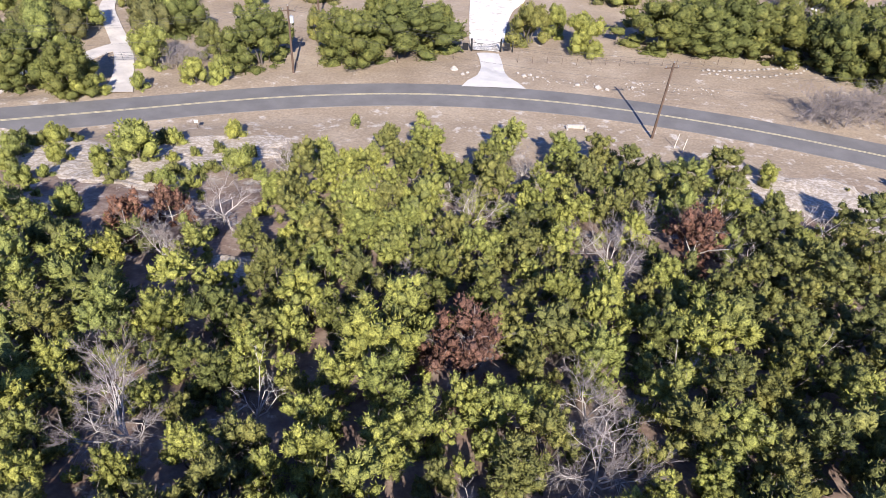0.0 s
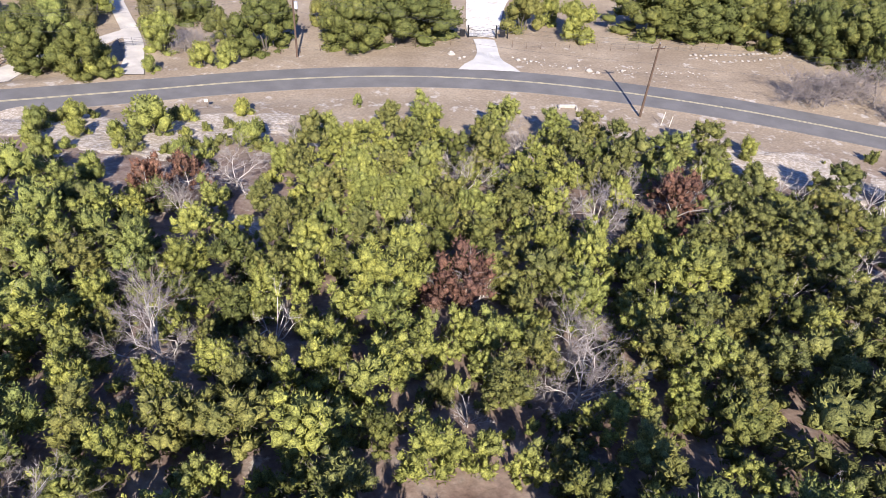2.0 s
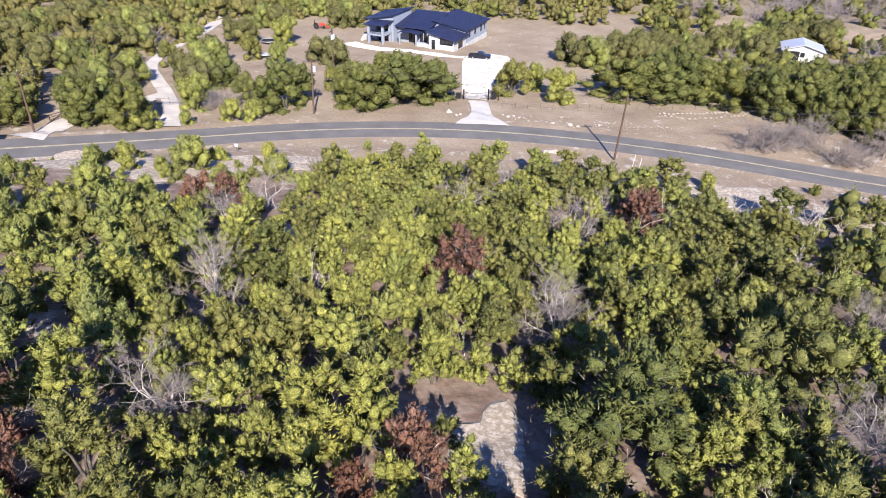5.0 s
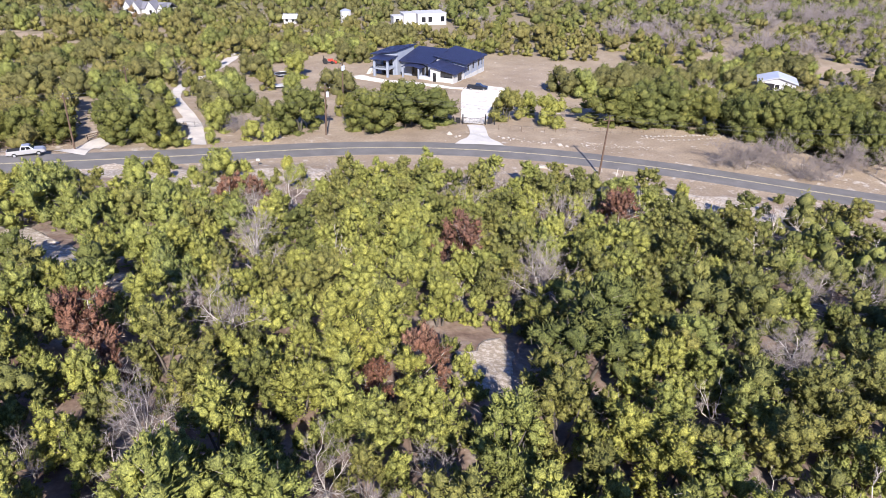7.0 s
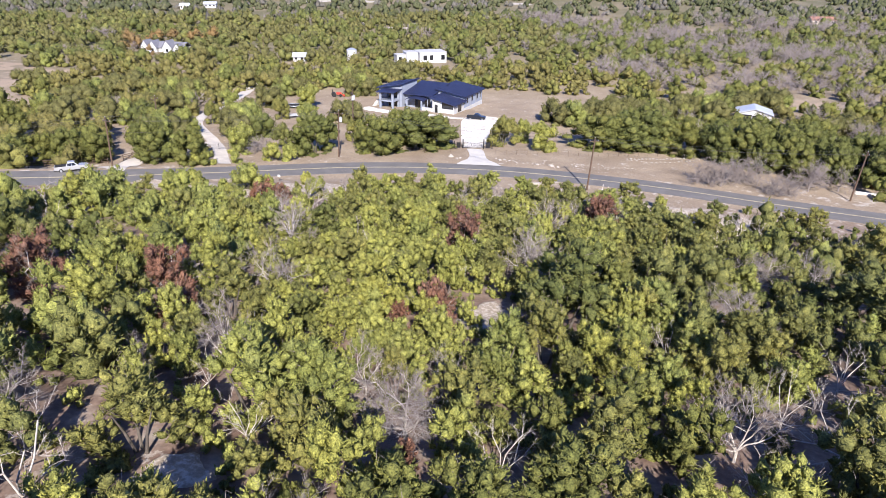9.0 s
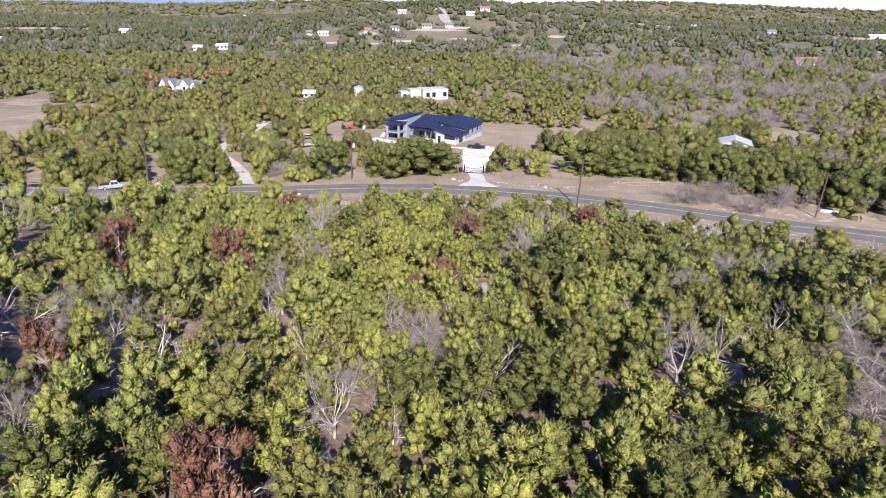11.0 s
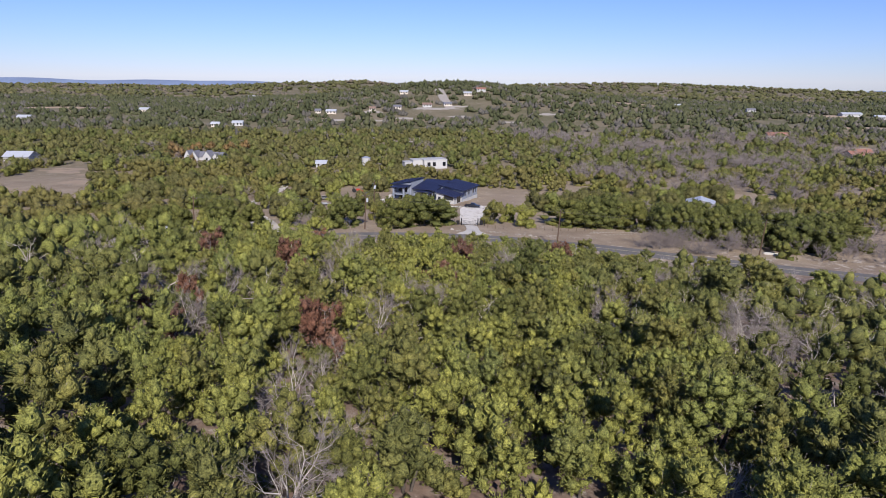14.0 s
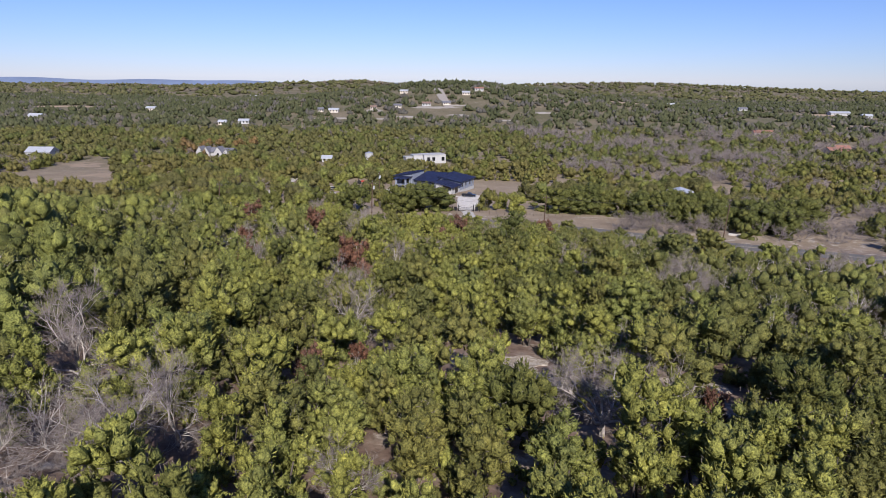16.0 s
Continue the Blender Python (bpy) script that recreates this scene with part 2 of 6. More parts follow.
def ground(x, y):
    """Height of the natural ground at x, y; works on numbers and arrays."""
    x, y = np.asarray(x, float), np.asarray(y, float)
    z = sum(np.interp(y + d, PROFILE_Y, PROFILE_Z) for d in (-6, -3, 0, 3, 6)) / 5
    tilt = np.interp(y, (-400, 10, 40, 75, 110, 250), (-0.10, -0.10, -0.08, -0.035, -0.03, 0.0))
    z = z + tilt * 90 * np.tanh(x / 90)
    # the hill straight ahead and the ridges round the horizon
    z = z + 30 * np.exp(-((x - 20) / 260) ** 2 - ((y - 760) / 260) ** 2)
    z = z + 8 * np.exp(-((x - 40) / 60) ** 2 - ((y - 880) / 90) ** 2)
    z = z + 27 * np.exp(-((x + 260) / 420) ** 2 - ((y - 1650) / 260) ** 2)
    z = z + 36 * np.exp(-((x - 640) / 640) ** 2 - ((y - 2200) / 300) ** 2)
    z = z + 16 * np.exp(-((x + 1300) / 700) ** 2 - ((y - 2100) / 350) ** 2)
    z = z + 10 * np.exp(-((x - 1700) / 600) ** 2 - ((y - 2300) / 350) ** 2)
    z = z + 9 * np.exp(-((x - 330) / 200) ** 2 - ((y - 1250) / 160) ** 2)
    z = z + np.clip((y - 300) / 400, 0, 1) * (2.2 * np.sin(x / 83 + 1.0) * np.sin(y / 97) + 1.3 * np.sin(x / 37 + y / 51))
    return z

# ---- sky and sun ----
SUN_HEIGHT, SUN_TURN = 33.5, 172.4          # degrees; the sun stands behind the flight path
world = bpy.data.worlds.new("sky")
scene.world = world
world.use_nodes = True
sky = world.node_tree.nodes.new("ShaderNodeTexSky")
sky.sky_type, sky.sun_disc = "NISHITA", False
sky.sun_elevation, sky.sun_rotation = radians(SUN_HEIGHT), radians(SUN_TURN)
sky.air_density, sky.dust_density, sky.ozone_density = 1.0, 0.0, 5.0
# clear winter air: the anti-solar sky a little bluer than the model gives
clear = world.node_tree.nodes.new("ShaderNodeMix")
clear.data_type, clear.blend_type = "RGBA", "MULTIPLY"
clear.inputs["Factor"].default_value, clear.inputs["B"].default_value = 1.0, (0.77, 0.875, 1.33, 1)
world.node_tree.links.new(sky.outputs["Color"], clear.inputs["A"])
world.node_tree.links.new(clear.outputs["Result"], world.node_tree.nodes["Background"].inputs["Color"])
world.node_tree.nodes["Background"].inputs["Strength"].default_value = 0.074
sun = new("sun", bpy.data.lights.new("sun", "SUN"))
sun.data.energy, sun.data.angle, sun.data.color = 5.0, radians(0.53), (1.0, 0.96, 0.90)
_c = math.cos(radians(SUN_HEIGHT))
sun.matrix_world = look((200 * _c * math.sin(radians(SUN_TURN)), 200 * _c * math.cos(radians(SUN_TURN)), 200 * math.sin(radians(SUN_HEIGHT))), (0, 0, 0))


# ---- materials ----
def material(name, rough=0.8, metal=0.0):
    m = bpy.data.materials.new(name)
    m.use_nodes = True
    b = m.node_tree.nodes["Principled BSDF"]
    b.inputs["Roughness"].default_value, b.inputs["Metallic"].default_value = rough, metal
    b.inputs["Specular IOR Level"].default_value = 0.3
    return m, m.node_tree.nodes, m.node_tree.links, b


def noise_ramp(nodes, links, scale, stops, detail=6.0, coord=None, rough=0.6):
    """A noise of that scale through a colour ramp; returns the ramp's colour."""
    n = nodes.new("ShaderNodeTexNoise")
    n.inputs["Scale"].default_value, n.inputs["Detail"].default_value, n.inputs["Roughness"].default_value = scale, detail, rough
    if coord is not None:
        links.new(coord, n.inputs["Vector"])
    r = nodes.new("ShaderNodeValToRGB")
    while len(r.color_ramp.elements) < len(stops):
        r.color_ramp.elements.new(0.5)
    for e, (p, c) in zip(r.color_ramp.elements, stops):
        e.position, e.color = p, (*c, 1)
    links.new(n.outputs["Fac"], r.inputs["Fac"])
    return r.outputs["Color"]


def mix(nodes, links, a, b, fac, kind="MIX"):
    m = nodes.new("ShaderNodeMix")
    m.data_type, m.blend_type = "RGBA", kind
    for v, socket in ((fac, m.inputs["Factor"]), (a, m.inputs["A"]), (b, m.inputs["B"])):
        if isinstance(v, (int, float)):
            socket.default_value = v
        elif isinstance(v, tuple):
            socket.default_value = (*v, 1)
        else:
            links.new(v, socket)
    return m.outputs["Result"]


def bump(nodes, links, b, scale, strength, distance=0.02, coord=None):
    n = nodes.new("ShaderNodeTexNoise")
    n.inputs["Scale"].default_value, n.inputs["Detail"].default_value = scale, 5
    if coord is not None:
        links.new(coord, n.inputs["Vector"])
    u = nodes.new("ShaderNodeBump")
    u.inputs["Strength"].default_value, u.inputs["Distance"].default_value = strength, distance
    links.new(n.outputs["Fac"], u.inputs["Height"])
    links.new(u.outputs["Normal"], b.inputs["Normal"])


def position(nodes):
    return nodes.new("ShaderNodeNewGeometry").outputs["Position"]


def plain(name, colour, rough=0.8, metal=0.0, vary=0.15, scale=3.0, fine=40.0):
    """A surface of one colour with stains and grain."""
    m, nodes, links, b = material(name, rough, metal)
    p = position(nodes)
    lo, hi = tuple(c * (1 - vary) for c in colour), tuple(min(1, c * (1 + vary)) for c in colour)
    c = noise_ramp(nodes, links, scale, [(0.3, lo), (0.7, hi)], coord=p)
    g = noise_ramp(nodes, links, fine, [(0.3, (0.85,) * 3), (0.7, (1.0,) * 3)], coord=p)
    links.new(mix(nodes, links, c, g, 1.0, "MULTIPLY"), b.inputs["Base Color"])
    bump(nodes, links, b, fine, 0.15, coord=p)
    return m


def foliage(name, dark, mid, light, through=0.14, patch=0.35):
    """Leaves: hue drifts from tree to tree, brightness from sprig to sprig."""
    m, nodes, links, b = material(name, 0.75)
    b.inputs["Specular IOR Level"].default_value = 0.15
    p = position(nodes)
    c = noise_ramp(nodes, links, patch, [(0.32, dark), (0.5, mid), (0.68, light)], detail=3, coord=p)
    geo = nodes.new("ShaderNodeNewGeometry")
    r = nodes.new("ShaderNodeValToRGB")
    r.color_ramp.elements[0].color, r.color_ramp.elements[1].color = (0.86, 0.87, 0.89, 1), (1.13, 1.12, 1.09, 1)
    links.new(geo.outputs["Random Per Island"], r.inputs["Fac"])
    c = mix(nodes, links, c, r.outputs["Color"], 1.0, "MULTIPLY")
    info = nodes.new("ShaderNodeObjectInfo")
    r2 = nodes.new("ShaderNodeValToRGB")
    r2.color_ramp.elements[0].color, r2.color_ramp.elements[1].color = (0.84, 0.89, 0.92, 1), (1.10, 1.06, 0.96, 1)
    links.new(info.outputs["Random"], r2.inputs["Fac"])
    c = mix(nodes, links, c, r2.outputs["Color"], 1.0, "MULTIPLY")
    fine = noise_ramp(nodes, links, 12.0, [(0.37, (0.48, 0.50, 0.53)), (0.52, (1.0, 1.0, 1.0)), (0.65, (1.42, 1.39, 1.34))], detail=4, coord=p, rough=0.7)
    c = mix(nodes, links, c, fine, 1.0, "MULTIPLY")
    clump = noise_ramp(nodes, links, 4.5, [(0.36, (0.76, 0.77, 0.79)), (0.5, (1.0, 1.0, 1.0)), (0.66, (1.2, 1.18, 1.12))], detail=2, coord=p)
    c = mix(nodes, links, c, clump, 1.0, "MULTIPLY")
    bough = noise_ramp(nodes, links, 1.2, [(0.36, (0.78, 0.80, 0.83)), (0.52, (1.0, 1.0, 1.0)), (0.66, (1.17, 1.15, 1.10))], detail=2, coord=p)
    c = mix(nodes, links, c, bough, 1.0, "MULTIPLY")
    links.new(c, b.inputs["Base Color"])
    bump(nodes, links, b, 8.0, 1.0, 0.17, coord=p)
    t = nodes.new("ShaderNodeBsdfTranslucent")
    links.new(c, t.inputs["Color"])
    s = nodes.new("ShaderNodeMixShader")
    s.inputs["Fac"].default_value = through
    links.new(b.outputs["BSDF"], s.inputs[1])
    links.new(t.outputs["BSDF"], s.inputs[2])
    links.new(s.outputs["Shader"], nodes["Material Output"].inputs["Surface"])
    return m


JUNIPER = foliage("juniper_leaf", (0.199, 0.209, 0.068), (0.250, 0.260, 0.071), (0.294, 0.299, 0.079))
# greyer leaf, darkened too: it carries the eastern wood's shade as colour
JUNIPER_GREY_DIM = foliage("dim_greyish_juniper_leaf", (0.144, 0.148, 0.049), (0.185, 0.183, 0.057), (0.232, 0.221, 0.067))
JUNIPER_GOLD = foliage("golden_juniper_leaf", (0.209, 0.214, 0.060), (0.244, 0.250, 0.065), (0.292, 0.292, 0.075))
OAK = foliage("oak_leaf", (0.110, 0.121, 0.037), (0.140, 0.148, 0.043), (0.176, 0.175, 0.052))
RUST = foliage("dead_needles", (0.165, 0.078, 0.052), (0.205, 0.104, 0.072), (0.25, 0.142, 0.105), through=0.15)
OLIVE = foliage("olive_juniper_leaf", (0.129, 0.121, 0.044), (0.165, 0.151, 0.053), (0.196, 0.177, 0.066))
AUTUMN = foliage("autumn_leaf", (0.20, 0.125, 0.06), (0.26, 0.17, 0.075), (0.31, 0.21, 0.10))
FARWOOD = foliage("far_leaf", (0.082, 0.090, 0.040), (0.110, 0.114, 0.052), (0.150, 0.142, 0.075), patch=0.03)
FARGREY = foliage("far_bare_wood", (0.13, 0.115, 0.095), (0.165, 0.145, 0.12), (0.20, 0.175, 0.145), patch=0.03)
THICKET = plain("grey_thicket_twigs", (0.24, 0.205, 0.19), 0.95, vary=0.25, scale=0.8, fine=6)
BARK = plain("bark", (0.095, 0.08, 0.066), 0.9, vary=0.3, scale=4, fine=30)
PALE_BARK = plain("weathered_bark", (0.46, 0.41, 0.36), 0.9, vary=0.25, scale=2, fine=25)
TWIG = plain("grey_twigs", (0.235, 0.20, 0.18), 0.9, vary=0.2, scale=0.6, fine=20)
ASPHALT = plain("asphalt", (0.140, 0.132, 0.124), 0.85, vary=0.16, scale=0.35, fine=60)
YELLOW = plain("yellow_paint", (0.50, 0.43, 0.26), 0.7, vary=0.2, scale=2)
CONCRETE = plain("concrete", (0.50, 0.475, 0.43), 0.9, vary=0.08, scale=0.8, fine=20)
GRAVEL = plain("grey_gravel", (0.50, 0.455, 0.395), 0.95, vary=0.15, scale=0.5, fine=12)
LIMESTONE = plain("limestone", (0.36, 0.325, 0.28), 0.95, vary=0.2, scale=2, fine=20)
STUCCO = plain("pale_stucco", (0.235, 0.26, 0.31), 0.85, vary=0.05, scale=0.7, fine=30)
WHITE = plain("white_paint", (0.44, 0.435, 0.42), 0.6, vary=0.05, scale=0.8)
NAVY = plain("navy_metal_roof", (0.022, 0.028, 0.068), 0.5, 0.1, vary=0.2, scale=0.6)
POLEWOOD = plain("creosoted_wood", (0.10, 0.065, 0.045), 0.9, vary=0.25, scale=2)
STEEL = plain("galvanised_steel", (0.45, 0.46, 0.47), 0.45, 0.8, vary=0.1)
BLACK = plain("black_iron", (0.02, 0.02, 0.022), 0.5, 0.4, vary=0.2)
WIRE = plain("wire", (0.10, 0.10, 0.10), 0.5, 0.5)
RUSTROOF = plain("brown_roof", (0.22, 0.15, 0.12), 0.85, vary=0.15, scale=0.5)
REDTILE = plain("red_tile_roof", (0.30, 0.15, 0.11), 0.85, vary=0.2, scale=0.6)
GREYROOF = plain("grey_shingle", (0.16, 0.16, 0.18), 0.85, vary=0.15, scale=0.8)
TINROOF = plain("pale_tin_roof", (0.55, 0.57, 0.60), 0.4, 0.3, vary=0.06, scale=0.5)
CREAM = plain("cream_wall", (0.62, 0.55, 0.46), 0.85, vary=0.06, scale=0.8)
SILVER = plain("silver_car_paint", (0.46, 0.46, 0.46), 0.35, 0.5, vary=0.05)
DARKPAINT = plain("dark_car_paint", (0.02, 0.022, 0.03), 0.25, 0.3, vary=0.1)
RUBBER = plain("rubber", (0.02, 0.02, 0.02), 0.9, vary=0.2)
REDPAINT = plain("red_paint", (0.45, 0.05, 0.03), 0.5, vary=0.1)
GLASS, _n, _l, _b = material("dark_glass", 0.06)
_b.inputs["Base Color"].default_value, _b.inputs["Specular IOR Level"].default_value = (0.012, 0.014, 0.018, 1), 0.7


def ground_material():
    """Dry earth: tan soil and grass, rusty litter under the wood, bare limestone along the verge."""
    m, nodes, links, b = material("dry_ground", 0.95)
    p = position(nodes)
    xyz = nodes.new("ShaderNodeSeparateXYZ")
    links.new(p, xyz.inputs["Vector"])
    soil = noise_ramp(nodes, links, 0.12, [(0.3, (0.238, 0.180, 0.122)), (0.55, (0.300, 0.234, 0.162)), (0.75, (0.365, 0.294, 0.21))], coord=p)
    litter = noise_ramp(nodes, links, 0.5, [(0.35, (0.15, 0.095, 0.07)), (0.55, (0.25, 0.18, 0.135)), (0.7, (0.33, 0.275, 0.22))], coord=p)
    woods = noise_ramp(nodes, links, 0.02, [(0.42, (0.13, 0.118, 0.062)), (0.58, (0.205, 0.168, 0.105))], coord=p)
    # the wood this side of the road, and the far country
    near = nodes.new("ShaderNodeMapRange")
    near.inputs["From Min"].default_value, near.inputs["From Max"].default_value = 66, 50
    links.new(xyz.outputs["Y"], near.inputs["Value"])
    far = nodes.new("ShaderNodeMapRange")
    far.inputs["From Min"].default_value, far.inputs["From Max"].default_value = 160, 300
    links.new(xyz.outputs["Y"], far.inputs["Value"])
    c = mix(nodes, links, soil, litter, near.outputs["Result"])
    c = mix(nodes, links, c, woods, far.outputs["Result"])
    # loose white stone, thick near the road on this side
    band = nodes.new("ShaderNodeMapRange")
    band.interpolation_type = "SMOOTHSTEP"
    band.inputs["From Min"].default_value, band.inputs["From Max"].default_value = 30, 62
    band.inputs["To Min"].default_value, band.inputs["To Max"].default_value = 0.0, 0.06
    links.new(xyz.outputs["Y"], band.inputs["Value"])
    fade = nodes.new("ShaderNodeMapRange")
    fade.inputs["From Min"].default_value, fade.inputs["From Max"].default_value = 73, 88
    fade.inputs["To Min"].default_value, fade.inputs["To Max"].default_value = 1, 0
    links.new(xyz.outputs["Y"], fade.inputs["Value"])
    amount = nodes.new("ShaderNodeMath")
    amount.operation = "MULTIPLY"
    links.new(band.outputs["Result"], amount.inputs[0])
    links.new(fade.outputs["Result"], amount.inputs[1])
    n = nodes.new("ShaderNodeTexNoise")
    n.inputs["Scale"].default_value, n.inputs["Detail"].default_value, n.inputs["Roughness"].default_value = 0.45, 8, 0.72
    links.new(p, n.inputs["Vector"])
    total = nodes.new("ShaderNodeMath")
    links.new(n.outputs["Fac"], total.inputs[0])
    links.new(amount.outputs["Value"], total.inputs[1])
    stone = nodes.new("ShaderNodeMapRange")
    stone.inputs["From Min"].default_value, stone.inputs["From Max"].default_value = 0.60, 0.66
    stone.inputs["To Max"].default_value = 0.8
    links.new(total.outputs["Value"], stone.inputs["Value"])
    c = mix(nodes, links, c, (0.47, 0.42, 0.355), stone.outputs["Result"])
    g = noise_ramp(nodes, links, 3.0, [(0.3, (0.72, 0.72, 0.72)), (0.7, (1.1, 1.1, 1.1))], coord=p)
    c = mix(nodes, links, c, g, 1.0, "MULTIPLY")
    links.new(c, b.inputs["Base Color"])
    bump(nodes, links, b, 1.5, 0.6, 0.15, coord=p)
    return m


def rubble(name, pale, soil, edge, scale):
    """Loose pale stone with bare soil showing through."""
    m, nodes, links, b = material(name, 0.95)
    p = position(nodes)
    n = nodes.new("ShaderNodeTexNoise")
    n.inputs["Scale"].default_value, n.inputs["Detail"].default_value, n.inputs["Roughness"].default_value = scale, 8, 0.68
    links.new(p, n.inputs["Vector"])
    k = nodes.new("ShaderNodeMapRange")
    k.inputs["From Min"].default_value, k.inputs["From Max"].default_value = edge, edge + 0.09
    links.new(n.outputs["Fac"], k.inputs["Value"])
    c = mix(nodes, links, soil, pale, k.outputs["Result"])
    g = noise_ramp(nodes, links, 5.0, [(0.3, (0.72, 0.72, 0.72)), (0.7, (1.1, 1.1, 1.1))], coord=p)
    links.new(mix(nodes, links, c, g, 1.0, "MULTIPLY"), b.inputs["Base Color"])
    bump(nodes, links, b, 4.0, 0.35, 0.1, coord=p)
    return m


GROUND = ground_material()
CALICHE = rubble("white_caliche", (0.66, 0.62, 0.55), (0.48, 0.42, 0.34), 0.38, 0.5)
RUBBLE = rubble("stony_ground", (0.50, 0.435, 0.355), (0.33, 0.27, 0.20), 0.47, 2.2)


# ---- mesh helpers ----
def np_mesh(name, verts, tris, mats, index=None):
    """A mesh from arrays of points and triangles."""
    verts, tris = np.asarray(verts, np.float32), np.asarray(tris, np.int32)
    me = bpy.data.meshes.new(name)
    me.vertices.add(len(verts))
    me.vertices.foreach_set("co", verts.ravel())
    me.loops.add(tris.size)
    me.loops.foreach_set("vertex_index", tris.ravel())
    me.polygons.add(len(tris))
    me.polygons.foreach_set("loop_start", np.arange(len(tris), dtype=np.int32) * 3)
    for mat in mats:
        me.materials.append(mat)
    if index is not None:
        me.polygons.foreach_set("material_index", np.asarray(index, np.int32))
    me.update(calc_edges=True)
    return me


def under(ob, parent):
    if parent is not None:
        ob.parent = parent
    return ob


def part(name, bm, mat, parent, label=""):
    """Links a bmesh as one mesh object under a thing or a part."""
    me = bpy.data.meshes.new(name)
    bm.normal_update()
    bm.to_mesh(me)
    bm.free()
    me.materials.append(mat)
    ob = under(new(name, me), parent)
    if label:
        ob["label"] = label
    return ob


def empty(name, m, label, category, group="", kind=""):
    ob = tagged(new(name), label, category, group, kind)
    ob.empty_display_size = 0.3
    ob.matrix_world = m
    return ob


def box(bm, x0, y0, z0, x1, y1, z1, bevel=0.0):
    """A box between two corners, added to bm."""
    g = bmesh.ops.create_cube(bm, size=1.0)["verts"]
    bmesh.ops.scale(bm, verts=g, vec=(x1 - x0, y1 - y0, z1 - z0))
    bmesh.ops.translate(bm, verts=g, vec=((x0 + x1) / 2, (y0 + y1) / 2, (z0 + z1) / 2))
    if bevel:
        edges = list({e for v in g for e in v.link_edges})
        bmesh.ops.bevel(bm, geom=edges, offset=bevel, segments=1, affect="EDGES")
    return g


def boxm(*a, bevel=0.0):
    bm = bmesh.new()
    box(bm, *a, bevel=bevel)
    return bm


def slab(bm, corners, thick):
    """A prism over four or more corners (x, y, z), thick metres downwards."""
    top = [bm.verts.new(c) for c in corners]
    low = [bm.verts.new((c[0], c[1], c[2] - thick)) for c in corners]
    bm.faces.new(top)
    bm.faces.new(low[::-1])
    n = len(top)
    for i in range(n):
        bm.faces.new((top[i], low[i], low[(i + 1) % n], top[(i + 1) % n]))
    bmesh.ops.recalc_face_normals(bm, faces=bm.faces)


def tube(bm, a, b, r0, r1, n=6):
    """A tapered round bar from a to b."""
    a, b = Vector(a), Vector(b)
    turn = (b - a).to_track_quat("Z", "Y").to_matrix()
    rings = []
    for c, r in ((a, r0), (b, r1)):
        rings.append([bm.verts.new(c + turn @ Vector((r * math.cos(2 * math.pi * i / n), r * math.sin(2 * math.pi * i / n), 0))) for i in range(n)])
    for i in range(n):
        bm.faces.new((rings[0][i], rings[0][(i + 1) % n], rings[1][(i + 1) % n], rings[1][i]))
    bm.faces.new(rings[0][::-1])
    bm.faces.new(rings[1])


def tubem(*a, **k):
    bm = bmesh.new()
    tube(bm, *a, **k)
    return bm



# ---- ground and road ----
ROAD_HALF = 3.4


def road_y(x):
    """The road's centre line."""
    x = np.asarray(x, float)
    c = np.clip(x, -58, 58)
    y = 82.5 + 0.02245 * c - 0.005193 * c ** 2 - 2.52e-6 * c ** 3 + 1.905e-7 * c ** 4
    return y + np.where(x > 58, -0.42 * (x - 58), np.where(x < -58, 0.50 * (x + 58), 0))


def land(x, y):
    """The ground with the road's bed levelled into it."""
    x, y = np.asarray(x, float), np.asarray(y, float)
    c = road_y(x)
    away = np.abs(y - c) * np.where(np.abs(x) > 20, 0.93, 1.0)
    k = np.clip((away - ROAD_HALF - 1.0) / 5.0, 0, 1)
    k = k * k * (3 - 2 * k)
    rough = 0.12 * np.sin(x * 0.9 + 1.7 * np.sin(y * 0.31)) * np.sin(y * 0.8 + 1.3 * np.sin(x * 0.27))
    return ground(x, c) * (1 - k) + (ground(x, y) + rough) * k


def graded(lo, hi, step, reach, growth=1.16):
    a = list(np.arange(lo, hi + 0.01, step))
    d, p = step, hi
    while p < reach:
        d *= growth
        p += d
        a.append(p)
    d, p = step, lo
    while p > -reach:
        d *= growth
        p -= d
        a.insert(0, p)
    return np.array(a)


gx, gy = graded(-100, 100, 2.2, 4600), graded(-110, 190, 2.0, 4800)
GX, GY = np.meshgrid(gx, gy)
GZ = land(GX, GY)
nx, ny = len(gx), len(gy)
idx = np.arange(nx * ny).reshape(ny, nx)
a, b2, c2, d2 = idx[:-1, :-1].ravel(), idx[:-1, 1:].ravel(), idx[1:, 1:].ravel(), idx[1:, :-1].ravel()
me = np_mesh("ground", np.stack([GX.ravel(), GY.ravel(), GZ.ravel()], 1), np.concatenate([np.stack([a, b2, c2], 1), np.stack([a, c2, d2], 1)]), [GROUND])
me.polygons.foreach_set("use_smooth", np.ones(len(me.polygons), bool))
tagged(new("ground", me), "dry tan stony ground rolling away to the horizon", "ground", kind="structure")


